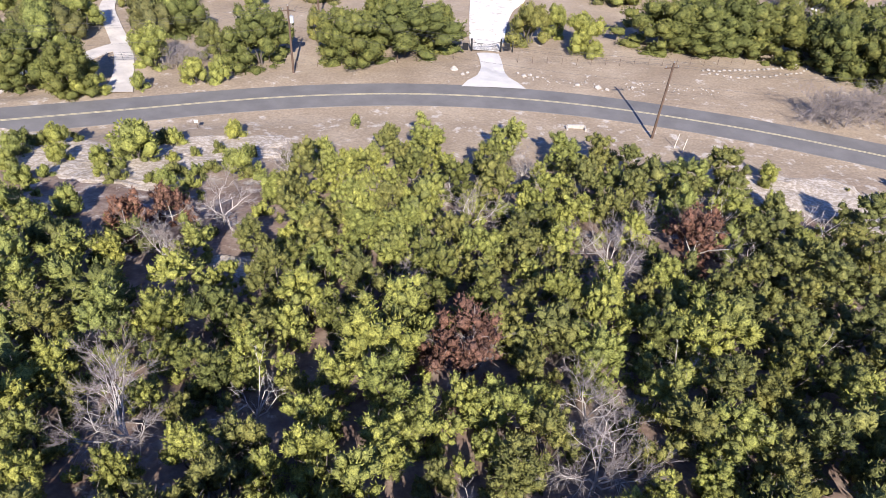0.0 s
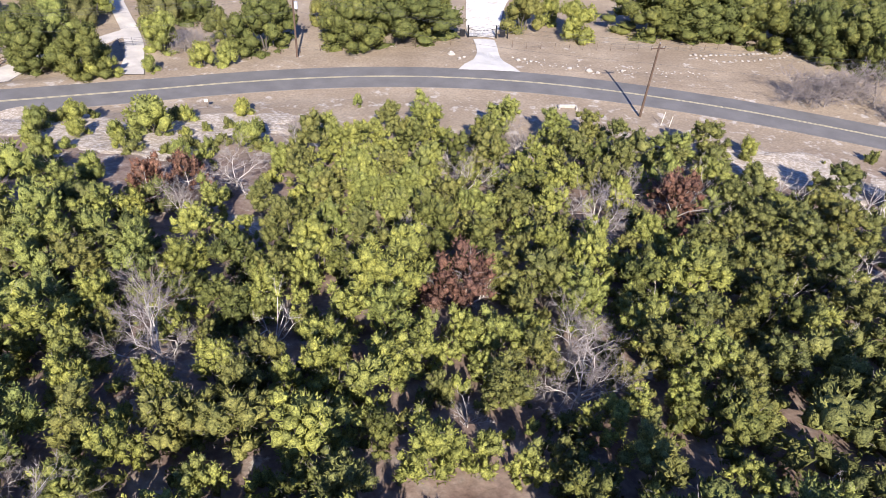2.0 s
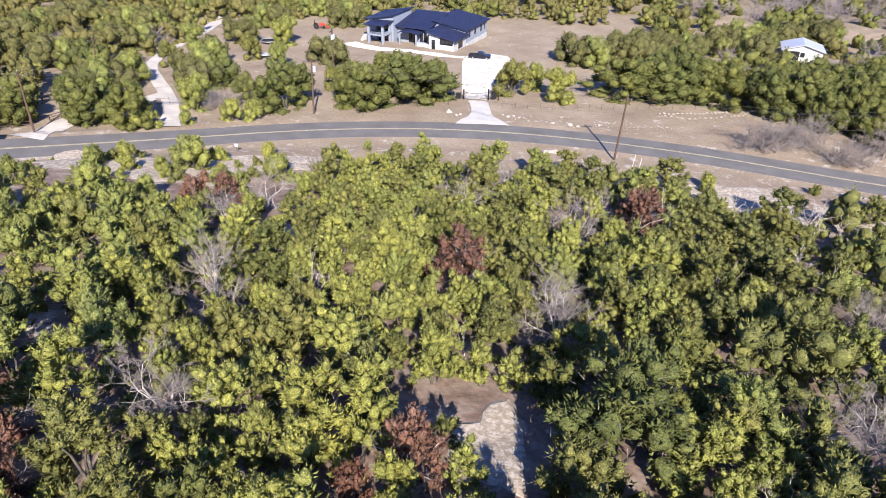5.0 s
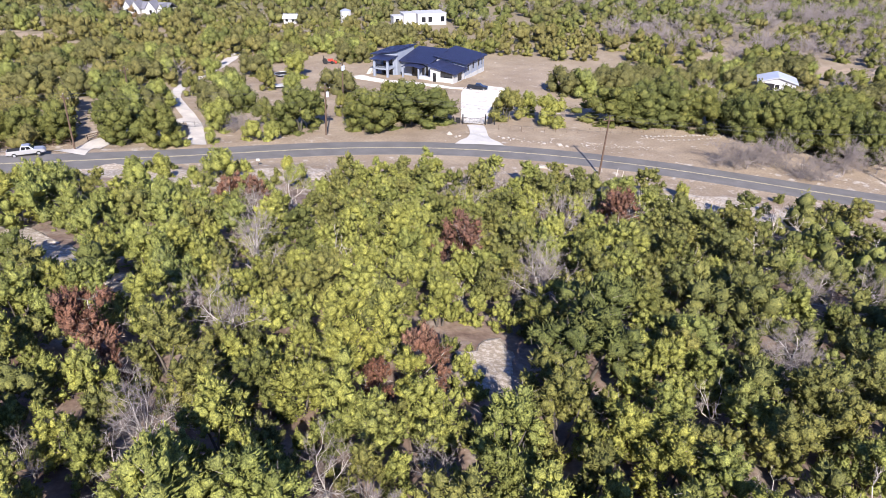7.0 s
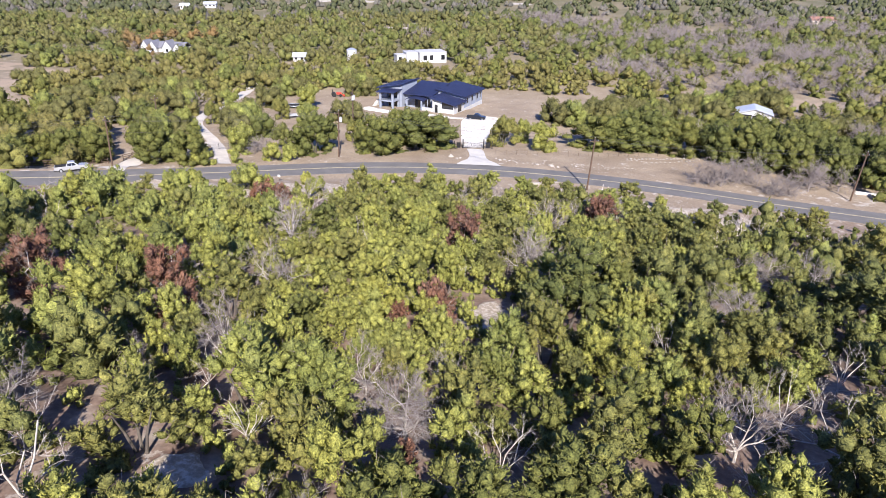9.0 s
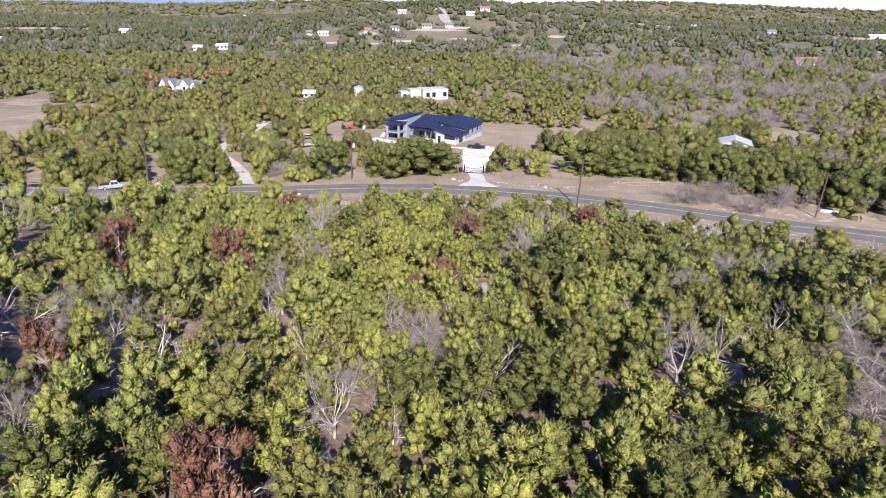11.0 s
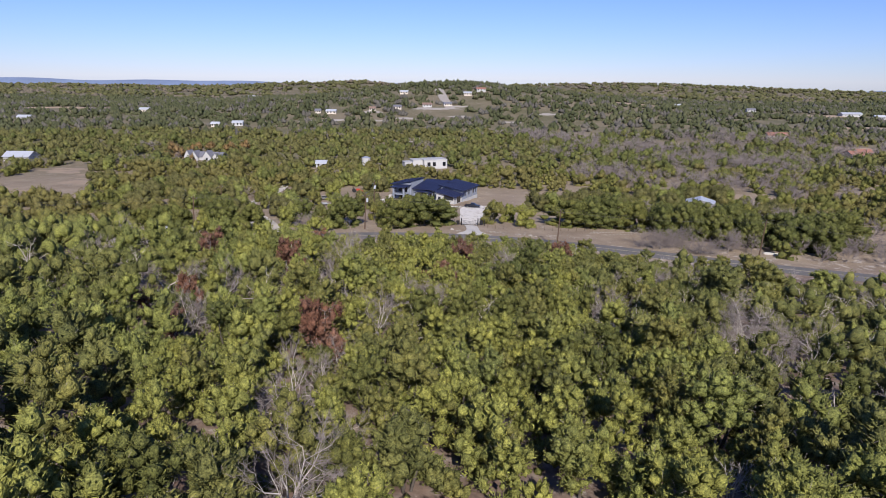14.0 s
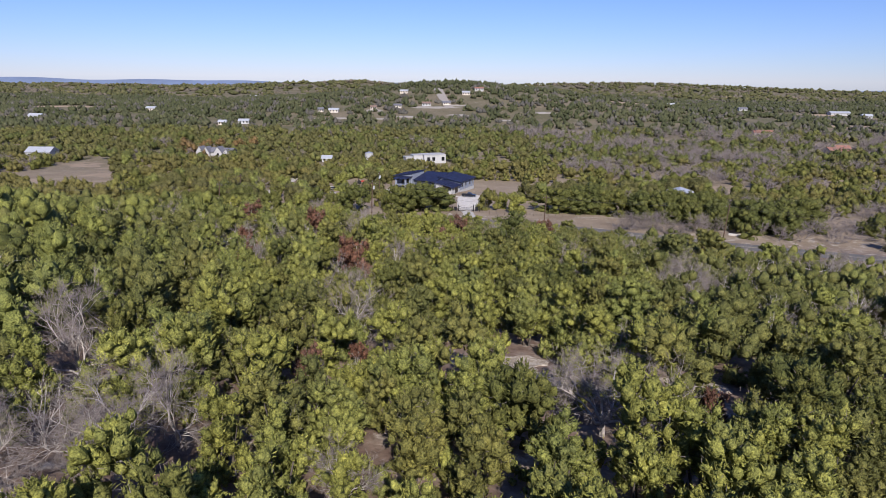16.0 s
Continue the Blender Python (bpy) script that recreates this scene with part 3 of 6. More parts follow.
def ribbon(name, xs, ys, half, mat, lift, label, category, kind="structure", parent=None, skirt=0.15, centre=0.0):
    """A strip along a line, draped on the land, with a crown and edges that go into the ground."""
    xs, ys = np.asarray(xs, float), np.asarray(ys, float)
    tx, ty = np.gradient(xs), np.gradient(ys)
    ln = np.hypot(tx, ty)
    px, py = -ty / ln, tx / ln
    half = np.broadcast_to(np.asarray(half, float), xs.shape)
    bm = bmesh.new()
    rows = []
    cols = (-1.0, -1.0, -0.5, 0.0, 0.5, 1.0, 1.0)
    for i in range(len(xs)):
        row = []
        for j, c in enumerate(cols):
            x, y = xs[i] + px[i] * (half[i] * c + centre), ys[i] + py[i] * (half[i] * c + centre)
            z = float(land(x, y)) + lift + 0.05 * (1 - abs(c)) * min(1, half[i] / 3)
            if j in (0, len(cols) - 1):
                z -= skirt
            row.append(bm.verts.new((x, y, z)))
        rows.append(row)
    for i in range(len(rows) - 1):
        for j in range(len(cols) - 1):
            bm.faces.new((rows[i][j], rows[i][j + 1], rows[i + 1][j + 1], rows[i + 1][j]))
    bmesh.ops.recalc_face_normals(bm, faces=bm.faces)
    ob = part(name, bm, mat, parent)
    return tagged(ob, label, category, kind=kind) if parent is None else ob


rx = np.arange(-260, 261, 2.5)
road = ribbon("road", rx, road_y(rx), ROAD_HALF, ASPHALT, 0.07, "two-lane grey asphalt country road with yellow centre lines", "road")
for shift in (-0.12, 0.12):
    ribbon("centre_line", rx, road_y(rx), 0.055, YELLOW, 0.128, "", "", parent=road, skirt=0.004, centre=shift)



# ---- trees ----
rng = np.random.default_rng(7)


def unit(v):
    return v / np.maximum(np.linalg.norm(v, axis=-1, keepdims=True), 1e-9)


def join(pieces):
    """Puts (verts, tris) pairs together."""
    vs, fs, n = [], [], 0
    for v, f in pieces:
        vs.append(v)
        fs.append(f + n)
        n += len(v)
    return np.concatenate(vs), np.concatenate(fs)


def lobes_of(radius, height, count, low=0.18, spread=0.74, size=(0.2, 0.36)):
    u = low + (1 - low) * rng.random(count) ** 0.75
    u[0] = 0.95
    env = np.where(u > 0.38, np.sqrt(np.clip(1 - ((u - 0.38) / 0.66) ** 2, 0.02, 1)), 0.72 + 0.28 * u / 0.38)
    a = rng.random() * 6.28 + np.arange(count) * 2.4 + rng.normal(0, 0.3, count)
    d = radius * env * spread * np.sqrt(0.25 + 0.75 * rng.random(count))
    r = radius * rng.uniform(*size, count)
    d *= 1 + 0.28 * np.sin(a * 2 + rng.random() * 6) + rng.normal(0, 0.08, count)
    return np.stack([d * np.cos(a), d * np.sin(a), height * u * (1 + rng.normal(0, 0.06, count)) - r * 0.9], 1), r


OCT_V = np.array([(1, 0, 0), (0, 1, 0), (-1, 0, 0), (0, -1, 0), (0, 0, 1), (0, 0, -1)], float)
OCT_F = np.array([(0, 1, 4), (1, 2, 4), (2, 3, 4), (3, 0, 4), (1, 0, 5), (2, 1, 5), (3, 2, 5), (0, 3, 5)])


def hearts(points, radii, lean):
    """Small uneven pointed bodies of leaf, one in each tuft, that lean outwards."""
    n = len(radii)
    a = rng.uniform(0, 6.28, n)
    c, s = np.cos(a), np.sin(a)
    v = OCT_V[None] * rng.uniform(0.7, 1.25, (n, 6, 1)) * np.array([0.86, 0.86, 1.45])
    v = np.stack([v[..., 0] * c[:, None] - v[..., 1] * s[:, None], v[..., 0] * s[:, None] + v[..., 1] * c[:, None], v[..., 2]], 2)
    v[..., :2] += v[..., 2:] * lean[:, None, :2] * 0.5
    v = v * radii[:, None, None] + points[:, None]
    f = OCT_F[None] + (np.arange(n) * 6)[:, None, None]
    return v.reshape(-1, 3), f.reshape(-1, 3)


LEVELS = np.array([-1.0, -0.55, 0.15, 0.8, 1.5])         # a plume's outline: height and girth
GIRTHS = np.array([0.0, 0.82, 1.0, 0.66, 0.0])


def plume_bodies(c, r, axis, side, cross, ring):
    """A rounded, pointed mass of leaf along each axis, with an uneven skin."""
    n = len(r)
    a = np.arange(ring) * 2 * math.pi / ring + rng.uniform(0, 6.28, (n, 1))
    rows = []
    for h, g in zip(LEVELS[1:-1], GIRTHS[1:-1]):
        k = g * rng.uniform(0.68, 1.3, (n, ring, 1))
        up = h + rng.uniform(-0.16, 0.16, (n, ring, 1))
        rows.append(k * (np.cos(a)[..., None] * side[:, None] + np.sin(a)[..., None] * cross[:, None]) + up * axis[:, None])
    tip = axis[:, None] * rng.uniform(1.2, 1.6, (n, 1, 1))
    v = c[:, None] + np.concatenate(rows + [tip, -axis[:, None]], 1) * r[:, None, None]
    f, m = [], len(rows)
    for i in range(ring):
        j = (i + 1) % ring
        f += [(j, i, m * ring + 1), ((m - 1) * ring + i, (m - 1) * ring + j, m * ring)]
        for q in range(m - 1):
            f += [(q * ring + i, q * ring + j, (q + 1) * ring + j), (q * ring + i, (q + 1) * ring + j, (q + 1) * ring + i)]
    f = np.array(f)[None] + (np.arange(n) * (m * ring + 2))[:, None, None]
    return v.reshape(-1, 3), f.reshape(-1, 3)


def shingles(c, r, axis, side, cross, count, size, slim, rough, lift):
    """Small sprays of leaf that lie over the plumes like loose shingles, their tips lifted."""
    n = count * 2
    k = rng.choice(len(r), n, p=r ** 2 / (r ** 2).sum())
    h, a = rng.uniform(-0.6, 1.35, n), rng.uniform(0, 6.28, n)
    g = np.interp(h, LEVELS, GIRTHS)
    out = np.cos(a)[:, None] * side[k] + np.sin(a)[:, None] * cross[k]
    rel = out * g[:, None] + axis[k] * h[:, None]
    p = c[k] + rel * r[k][:, None] * rng.uniform(*rough, (n, 1))
    d = p[:, None] - c[None]
    u = np.einsum("ijk,jk->ij", d, axis)
    w = np.sqrt(np.maximum((d ** 2).sum(2) - u ** 2, 0)) / r[None]
    hidden = (w < np.interp(u / r[None], LEVELS, GIRTHS) * 0.84).any(1) | (p[:, 2] < 0.05)
    keep = np.flatnonzero(~hidden)[:count]
    p, out, h, k = p[keep], out[keep], h[keep], k[keep]
    m = len(p)
    normal = unit(out + axis[k] * (0.55 * h[:, None] - 0.05))
    way = unit(axis[k] + np.array([0, 0, 0.3]) + lift * normal + rng.normal(0, 0.5, (m, 3)))
    wide = unit(np.cross(normal, way) + rng.normal(0, 0.4 * lift, (m, 3)))
    z = (rng.uniform(*size, m) * np.minimum(r[k] / r.mean(), 1.3))[:, None]
    base = p - way * z * 0.4
    v = np.stack([base - wide * z * slim, base + wide * z * slim, p + way * z * 0.75], 1).reshape(-1, 3)
    return v, np.arange(3 * m).reshape(-1, 3)


def leafy(radius, height, plumes, size, leaves, leaf=(0.09, 0.17), slim=0.42, ring=4, spread=0.62, low=0.0, up=1.0, body=0.84, branches=0, bough=(0.30, 0.44), rough=(0.92, 1.1), lift=0.9):
    """A crown of many upright plumes, each a solid mass of leaf under a loose coat of small sprays;
    with branches, the plumes crowd over that many boughs."""
    if branches:
        bc, br = lobes_of(radius, height * 0.96, branches, low, spread, bough)
        k = rng.choice(len(br), plumes * 3, p=br ** 2 / (br ** 2).sum())
        d = unit(rng.normal(size=(plumes * 3, 3)) + np.array([0, 0, 0.35]))
        c = bc[k] + d * br[k][:, None] * np.array([1, 1, 1.2]) * rng.uniform(0.66, 0.9, (plumes * 3, 1))
        hidden = (np.linalg.norm((c[:, None] - bc[None]) / np.array([1, 1, 1.2]), axis=2) < br[None] * 0.6).any(1) | (c[:, 2] < -0.05)
        keep = np.flatnonzero(~hidden)[:plumes]
        c, d = c[keep], d[keep]
        r = radius * rng.uniform(*size, len(c))
        c, r, d = np.concatenate([c, bc]), np.concatenate([r, br * 0.6]), np.concatenate([d, unit(bc)])
    else:
        c, r = lobes_of(radius, height * 0.94, plumes, low, spread, size)
        d = unit(c - np.array([0, 0, height * 0.25]))
    axis = unit(d + np.array([0, 0, up]) + rng.normal(0, 0.25, c.shape))
    side = unit(np.cross(axis, rng.normal(size=c.shape)))
    cross = np.cross(axis, side)
    bits = [plume_bodies(c, r * body, axis, side, cross, ring)]
    if leaves:
        bits.append(shingles(c, r, axis, side, cross, leaves, leaf, slim, rough, lift))
    return join(bits)


def slivers(radius, height, count, width=0.009):
    """Dead grey twigs that stick out of a crown."""
    a, u = rng.uniform(0, 6.28, count), rng.uniform(0.25, 0.95, count)
    d = radius * np.sqrt(np.clip(1.05 - u ** 2, 0.05, 1)) * rng.uniform(0.5, 0.92, count)
    p = np.stack([d * np.cos(a), d * np.sin(a), height * u], 1)
    q = p + unit(p * np.array([1, 1, 0.3]) + rng.normal(0, 1.0, (count, 3))) * rng.uniform(0.2, 0.45, (count, 1))
    s = unit(np.cross(q - p, rng.normal(size=p.shape))) * width
    return np.stack([p - s, p + s, q], 1).reshape(-1, 3), np.arange(3 * count).reshape(-1, 3)


def limb(a, b, r0, r1, n=4):
    a, b = np.asarray(a, float), np.asarray(b, float)
    d = unit(b - a)
    s = unit(np.cross(d, (0.3, 0.9, 0.2)))
    t = np.cross(d, s)
    ang = np.arange(n) * 2 * math.pi / n
    ring = np.cos(ang)[:, None] * s + np.sin(ang)[:, None] * t
    v = np.concatenate([a + ring * r0, b + ring * r1])
    f = []
    for i in range(n):
        j = (i + 1) % n
        f += [(i, j, n + j), (i, n + j, n + i)]
    return v, np.array(f)


def branches(base, way, length, radius, depth, out, twigs, heart, fine=1.0):
    """A crooked limb that forks; its ends spread as fine twigs away from the heart of the crown."""
    p, d = np.asarray(base, float), unit(np.asarray(way, float))
    steps = 5 if depth > 1 else 2
    r = radius
    for i in range(steps):
        d = unit(d + rng.normal(0, 0.34, 3) + np.array([0, 0, 0.04]))
        q = p + d * length / steps
        r2 = r * (0.8 if depth > 0 else 0.55)
        if depth > 0:
            out.append(limb(p, q, r, r2, 4 if depth > 1 else 3))
        else:
            twigs.append((p, q + d * length * 0.2, r * 0.8))
        if depth > 0 and (i > 0 or depth < 2):
            for _ in range(2):
                e = unit(d + rng.normal(0, 0.62, 3))
                branches(q, e, length * rng.uniform(0.34, 0.52), r2 * 0.55, depth - 1, out, twigs, heart, fine)
        if depth == 0:
            for _ in range(4 if fine < 1 else 9):
                a = p + (q - p) * rng.uniform(0.1, 1.1)
                e = unit(0.8 * d + 0.5 * unit(q - heart) + rng.normal(0, 0.5, 3))
                twigs.append((a, a + e * rng.uniform(0.2, 0.55) * fine, 0.006 * fine))
        p, r = q, r2


def twig_mesh(twigs):
    a = np.array([t[0] for t in twigs])
    b = np.array([t[1] for t in twigs])
    s = unit(np.cross(b - a, rng.normal(size=a.shape))) * np.array([t[2] for t in twigs])[:, None]
    v = np.stack([a - s, a + s, b], 1).reshape(-1, 3)
    return v, np.arange(len(v)).reshape(-1, 3)


def stems(height, radius, count=3):
    """A short leaning clump of stems, as these trees have."""
    bits = []
    for i in range(count):
        a = i * 6.28 / count + rng.random()
        foot = np.array([0.12 * math.cos(a), 0.12 * math.sin(a), -0.4])
        mid = np.array([0.24 * radius * math.cos(a), 0.24 * radius * math.sin(a), height * 0.28])
        top = np.array([0.38 * radius * math.cos(a + 0.4), 0.38 * radius * math.sin(a + 0.4), height * 0.55])
        bits += [limb(foot, mid, 0.085, 0.06, 6), limb(mid, top, 0.06, 0.02, 5)]
    return join(bits)


def smooth(me):
    me.polygons.foreach_set("use_smooth", np.ones(len(me.polygons), bool))
    return me


def tree_kind(name, trunk, leaves, leaf_mat, label, category, trunk_mat=None, twigs=None, dead=45):
    """One tree, an empty at its foot with its trunk and crown."""
    e = empty(name, Matrix(), label, category)
    under(new("trunk", smooth(np_mesh("trunk", *trunk, [trunk_mat or BARK]))), e)
    if leaves is not None:
        v, f = leaves
        sticks = slivers(2.0, v[:, 2].max() * 0.97, dead, 0.009)
        index = [0] * len(f) + [1] * len(sticks[1])
        v, f = join([(v, f), sticks])
        under(new("crown", smooth(np_mesh("crown", v, f, [leaf_mat, TWIG], index))), e)
    if twigs is not None:
        under(new("twig_crown", np_mesh("twig_crown", *twigs, [TWIG])), e)
    return e


def bare_parts(height, radius, depth=2, count=5, thick=0.055, fine=1.0):
    """Limbs that fan out from a short stem into a rounded open crown."""
    out, tw = [], []
    heart = np.array([0, 0, height * 0.3])
    fork = np.array([0.0, 0.0, height * 0.16])
    out.append(limb((0, 0, -0.4), fork, thick * 1.9, thick * 1.5, 6))
    for i in range(count):
        a, rise = i * 2.4 + rng.normal(0, 0.25), radians(rng.uniform(14, 72))
        end = np.array([math.cos(a) * math.cos(rise) * radius, math.sin(a) * math.cos(rise) * radius, fork[2] + math.sin(rise) * (height - fork[2])]) * 0.82
        branches(fork, end - fork, float(np.linalg.norm(end - fork)), thick, depth, out, tw, heart, fine)
    return join(out), twig_mesh(tw)


# patterns: unit crown width 4 m (radius 2), scaled where they stand
def juniper(i):
    h = rng.uniform(3.9, 5.0)
    leaves = leafy(2.0, h, 48, (0.10, 0.20), 2300, (0.10, 0.20), 0.28, spread=0.68, branches=15, bough=(0.34, 0.48), body=0.78, rough=(0.76, 1.12), lift=1.4)
    return tree_kind("juniper", stems(h, 2.0), leaves, (JUNIPER, JUNIPER_GREY_DIM, JUNIPER, JUNIPER_GOLD)[i % 4], "bushy olive-green juniper tree with several grey stems", "juniper tree")


def oak(i):
    h = rng.uniform(4.2, 4.8)
    return tree_kind("live_oak", stems(h, 2.2), leafy(2.1, h, 48, (0.10, 0.20), 2300, (0.09, 0.17), 0.36, up=0.5, spread=0.66, branches=15, bough=(0.34, 0.48), body=0.78, rough=(0.76, 1.12), lift=1.3), OAK, "dark green live oak with a dense rounded crown", "oak tree")


def big_oak(i):
    h = rng.uniform(3.6, 4.1)
    return tree_kind("live_oak", stems(h * 0.6, 1.0, 2), leafy(2.15, h, 85, (0.15, 0.25), 4600, (0.07, 0.13), 0.5, ring=5, up=0.5, spread=0.80, rough=(0.86, 1.16)), OAK, "broad dark green live oak with foliage to the ground", "oak tree")


def lone_juniper(i):
    return tree_kind("juniper", stems(3.6, 2.0), leafy(2.0, 3.9, 26, (0.24, 0.36), 2600, (0.09, 0.18), 0.42, ring=5, spread=0.7, rough=(0.86, 1.16)), (JUNIPER, JUNIPER_GREY_DIM)[i % 2], "round dense juniper standing alone on the dry lot", "juniper tree")


def bush(i):
    return tree_kind("juniper_bush", stems(1.4, 1.0), leafy(2.0, 3.0, 14, (0.28, 0.42), 900, (0.14, 0.26), 0.42, ring=5, spread=0.64, rough=(0.86, 1.18)), JUNIPER, "low round olive-green juniper bush on stony ground", "bush", dead=20)


def scrub(i):
    return tree_kind("scrub_bush", stems(0.9, 1.0), leafy(2.0, 2.6, 8, (0.34, 0.5), 200, (0.25, 0.42)), (JUNIPER, JUNIPER_GREY_DIM, OAK)[i], "small scrubby grey-green bush among pale stones", "bush", dead=20)


def bare_tree(i, bark=None):
    t, w = bare_parts(4.2, 2.2, 2, 6 + i % 3)
    return tree_kind("bare_tree", t, None, None, "leafless grey tree with pale twisted branches", "bare tree", bark or PALE_BARK, w)


def spreading_tree(i):
    t, w = bare_parts(3.5, 2.1, 3, 5 + i, 0.058, 0.6)
    return tree_kind("bare_tree", t, None, None, "large leafless tree with pale limbs and a haze of grey twigs", "bare tree", PALE_BARK, w)


def brown_tree(i):
    t, w = bare_parts(3.7, 1.7, 1, 5, 0.04)
    h = 3.6
    return tree_kind("dead_juniper", t, leafy(2.0, h, 50, (0.10, 0.18), 1900, (0.10, 0.2), 0.25, body=0.7, branches=11), RUST, "dead juniper with rust-brown needles still on it", "dead tree", PALE_BARK, w)


def plant(patterns, spots, group, size=4.0, tall=(0.92, 1.1), sink=0.1):
    """Stands copies of the patterns on the spots (x, y, crown width); the first of each kind takes the pattern itself."""
    made = []
    for i, (x, y, w) in enumerate(spots):
        k = w / size
        v = min(max(k, 0.4), 2.6) ** 0.65 * rng.uniform(*tall)
        v = min(v, k * 1.25) * (0.9 if 38 < y < 80 else 1.0)
        m = Matrix.LocRotScale((x, y, float(land(x, y)) - sink), Euler((0, 0, rng.uniform(0, 6.28))), (k, k, v))
        src = patterns[i % len(patterns)]
        if i < len(patterns):
            made.append((src, m))
        else:
            tagged(copy_thing(src, m), group=group)
    for src, m in made:
        src.matrix_basis = m
        tagged(src, group=group)


def wider(spots, k):
    return [(x, y, w * (k if y < 45 else 1.0)) for x, y, w in spots]


def beyond(spots):
    """Keeps what grows across the road clear of it."""
    return [(x, max(y, float(road_y(x)) + ROAD_HALF + 1.6 + w * 0.45), w) for x, y, w in spots]


FAR_OAKS = FAR_OAKS + [(79, 97, 13), (90, 91, 12), (98, 84, 12), (86, 106, 12), (108, 92, 13), (66, 94, 11), (72, 89, 10), (80, 86, 11), (90, 80, 11), (61, 97, 9), (67, 89, 8), (73, 86, 8), (79, 83, 8), (86, 79, 9), (94, 75, 9), (43, 105, 12), (54.5, 103, 12), (48, 111, 12), (-10, 102, 9), (-1, 102, 8)]
# the leafless thicket along the road, several stems to each clump
FAR_BARE = [(x + 0.3 * w * math.cos(i * 2.1 + x), y + 0.22 * w * math.sin(i * 2.1 + x), min(5.0, 0.64 * w)) for x, y, w in FAR_BARE for i in range(4)]
FAR_JUNIPERS, FAR_BUSHES, FAR_OAKS, FAR_BARE, FAR_BROWN = (beyond(s) for s in (FAR_JUNIPERS, FAR_BUSHES, FAR_OAKS, FAR_BARE, FAR_BROWN))


# bare crowns that stand clear of the wood near the end of the flight
BIG_BARE = [(-15.6, -75.2, 6.2), (-19.2, -77.6, 5.2), (6.3, -66.6, 7.2), (-21.8, -66.2, 5.4), (9.4, -69.2, 3.6), (-8.9, -55.0, 4.4)]
OPEN = [(-17.2, -75.6, 3.0), (-13.8, -75, 2.2), (-23.7, -65, 1.8), (6.2, -69.5, 2.2), (2.8, -55.0, 3.8), (2.6, -59.0, 3.6), (2.4, -62.5, 3.0), (-1.8, -55.2, 2.4), (15.7, -58.0, 3.2), (15.7, -61.2, 3.0), (-3.9, -54.2, 1.8),
        (1.4, 10.0, 2.6), (3.1, 7.1, 3.2), (3.9, 3.8, 2.6), (-40.5, 25.5, 3.4), (-36, 21.8, 3.2), (-31.5, 18.4, 2.8), (-27.6, 16.0, 2.4), (-24, 13.4, 2.0), (-15.2, 37.6, 2.6), (-17.5, 35.5, 2.2), (-7.8, 26.4, 1.8),
        (0, -56.5, 2.6), (4.5, -58.8, 3.2), (9.5, -60.0, 3.0), (13.2, -60.0, 2.6), (-14.6, -17.0, 2.2)]


def off(spots, circles):
    return [s for s in spots if all(math.hypot(s[0] - x, s[1] - y) > r for x, y, r in circles)]


SHOWN = [(x, y, 0.42 * w + 0.6) for x, y, w in BARE + BIG_BARE + BROWN]
JUNIPERS, OAKS = off(JUNIPERS, OPEN + SHOWN), off(OAKS, OPEN + SHOWN)
BARE = off(BARE, [(x, y, 2.5) for x, y, w in BIG_BARE]) + BIG_BARE
VERGE = [j for j in JUNIPERS if j[1] > 43 and j[0] < -12]
JUNIPERS_IN = [j for j in JUNIPERS if j not in VERGE]
# east of x = 17 most crowns take the darkened leaf, shade painted as colour
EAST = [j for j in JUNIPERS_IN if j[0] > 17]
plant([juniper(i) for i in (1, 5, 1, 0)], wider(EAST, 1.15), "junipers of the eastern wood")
plant([juniper(i) for i in range(8)], wider([j for j in JUNIPERS_IN if j[0] <= 17], 1.2), "junipers of the hillside wood")
SCRUB = [(x, y, w) for x, y, w in zip(rng.uniform(-58, -12, 90), rng.uniform(42, 64, 90), rng.uniform(0.8, 2.4, 90)) if y < float(road_y(x)) - ROAD_HALF - 1.2 - w / 2]
SCRUB += [(x, y, w) for x, y, w in zip(rng.uniform(34, 66, 40), rng.uniform(46, 62, 40), rng.uniform(0.8, 2.2, 40)) if y < float(road_y(x)) - ROAD_HALF - 1.2 - w / 2]
plant([bush(i) for i in range(3)], BUSHES + FAR_BUSHES + VERGE, "low juniper bushes along the road", tall=(1.1, 1.3))
plant([scrub(i) for i in range(3)], SCRUB, "scrub on the stony bank")
plant([oak(i) for i in range(4)], wider(OAKS, 1.12), "live oaks of the hillside")
plant([lone_juniper(i) for i in range(2)], [j for j in FAR_JUNIPERS if j[2] < 8.2], "lone junipers across the road", tall=(1.05, 1.2))
plant([big_oak(i) for i in range(3)], FAR_OAKS, "live oaks across the road", tall=(1.16, 1.28))
plant([spreading_tree(i) for i in range(2)], [b for b in BARE if b[2] > 5.1], "large leafless trees", tall=(1.0, 1.15))
plant([bare_tree(i) for i in range(5)], [(x, y, w * 1.15) for x, y, w in BARE if w <= 5.1], "leafless trees", tall=(1.1, 1.3))
plant([bare_tree(i, TWIG) for i in range(3)], FAR_BARE, "leafless trees by the road", tall=(1.5, 1.8))
def autumn_tree(i):
    return tree_kind("autumn_oak", stems(3.4, 2.0), leafy(2.0, 3.8, 12, (0.32, 0.46), 700, (0.14, 0.26), 0.4, spread=0.62, rough=(0.84, 1.18)), AUTUMN, "oak with rusty golden autumn leaves beside the gabled house", "oak tree")


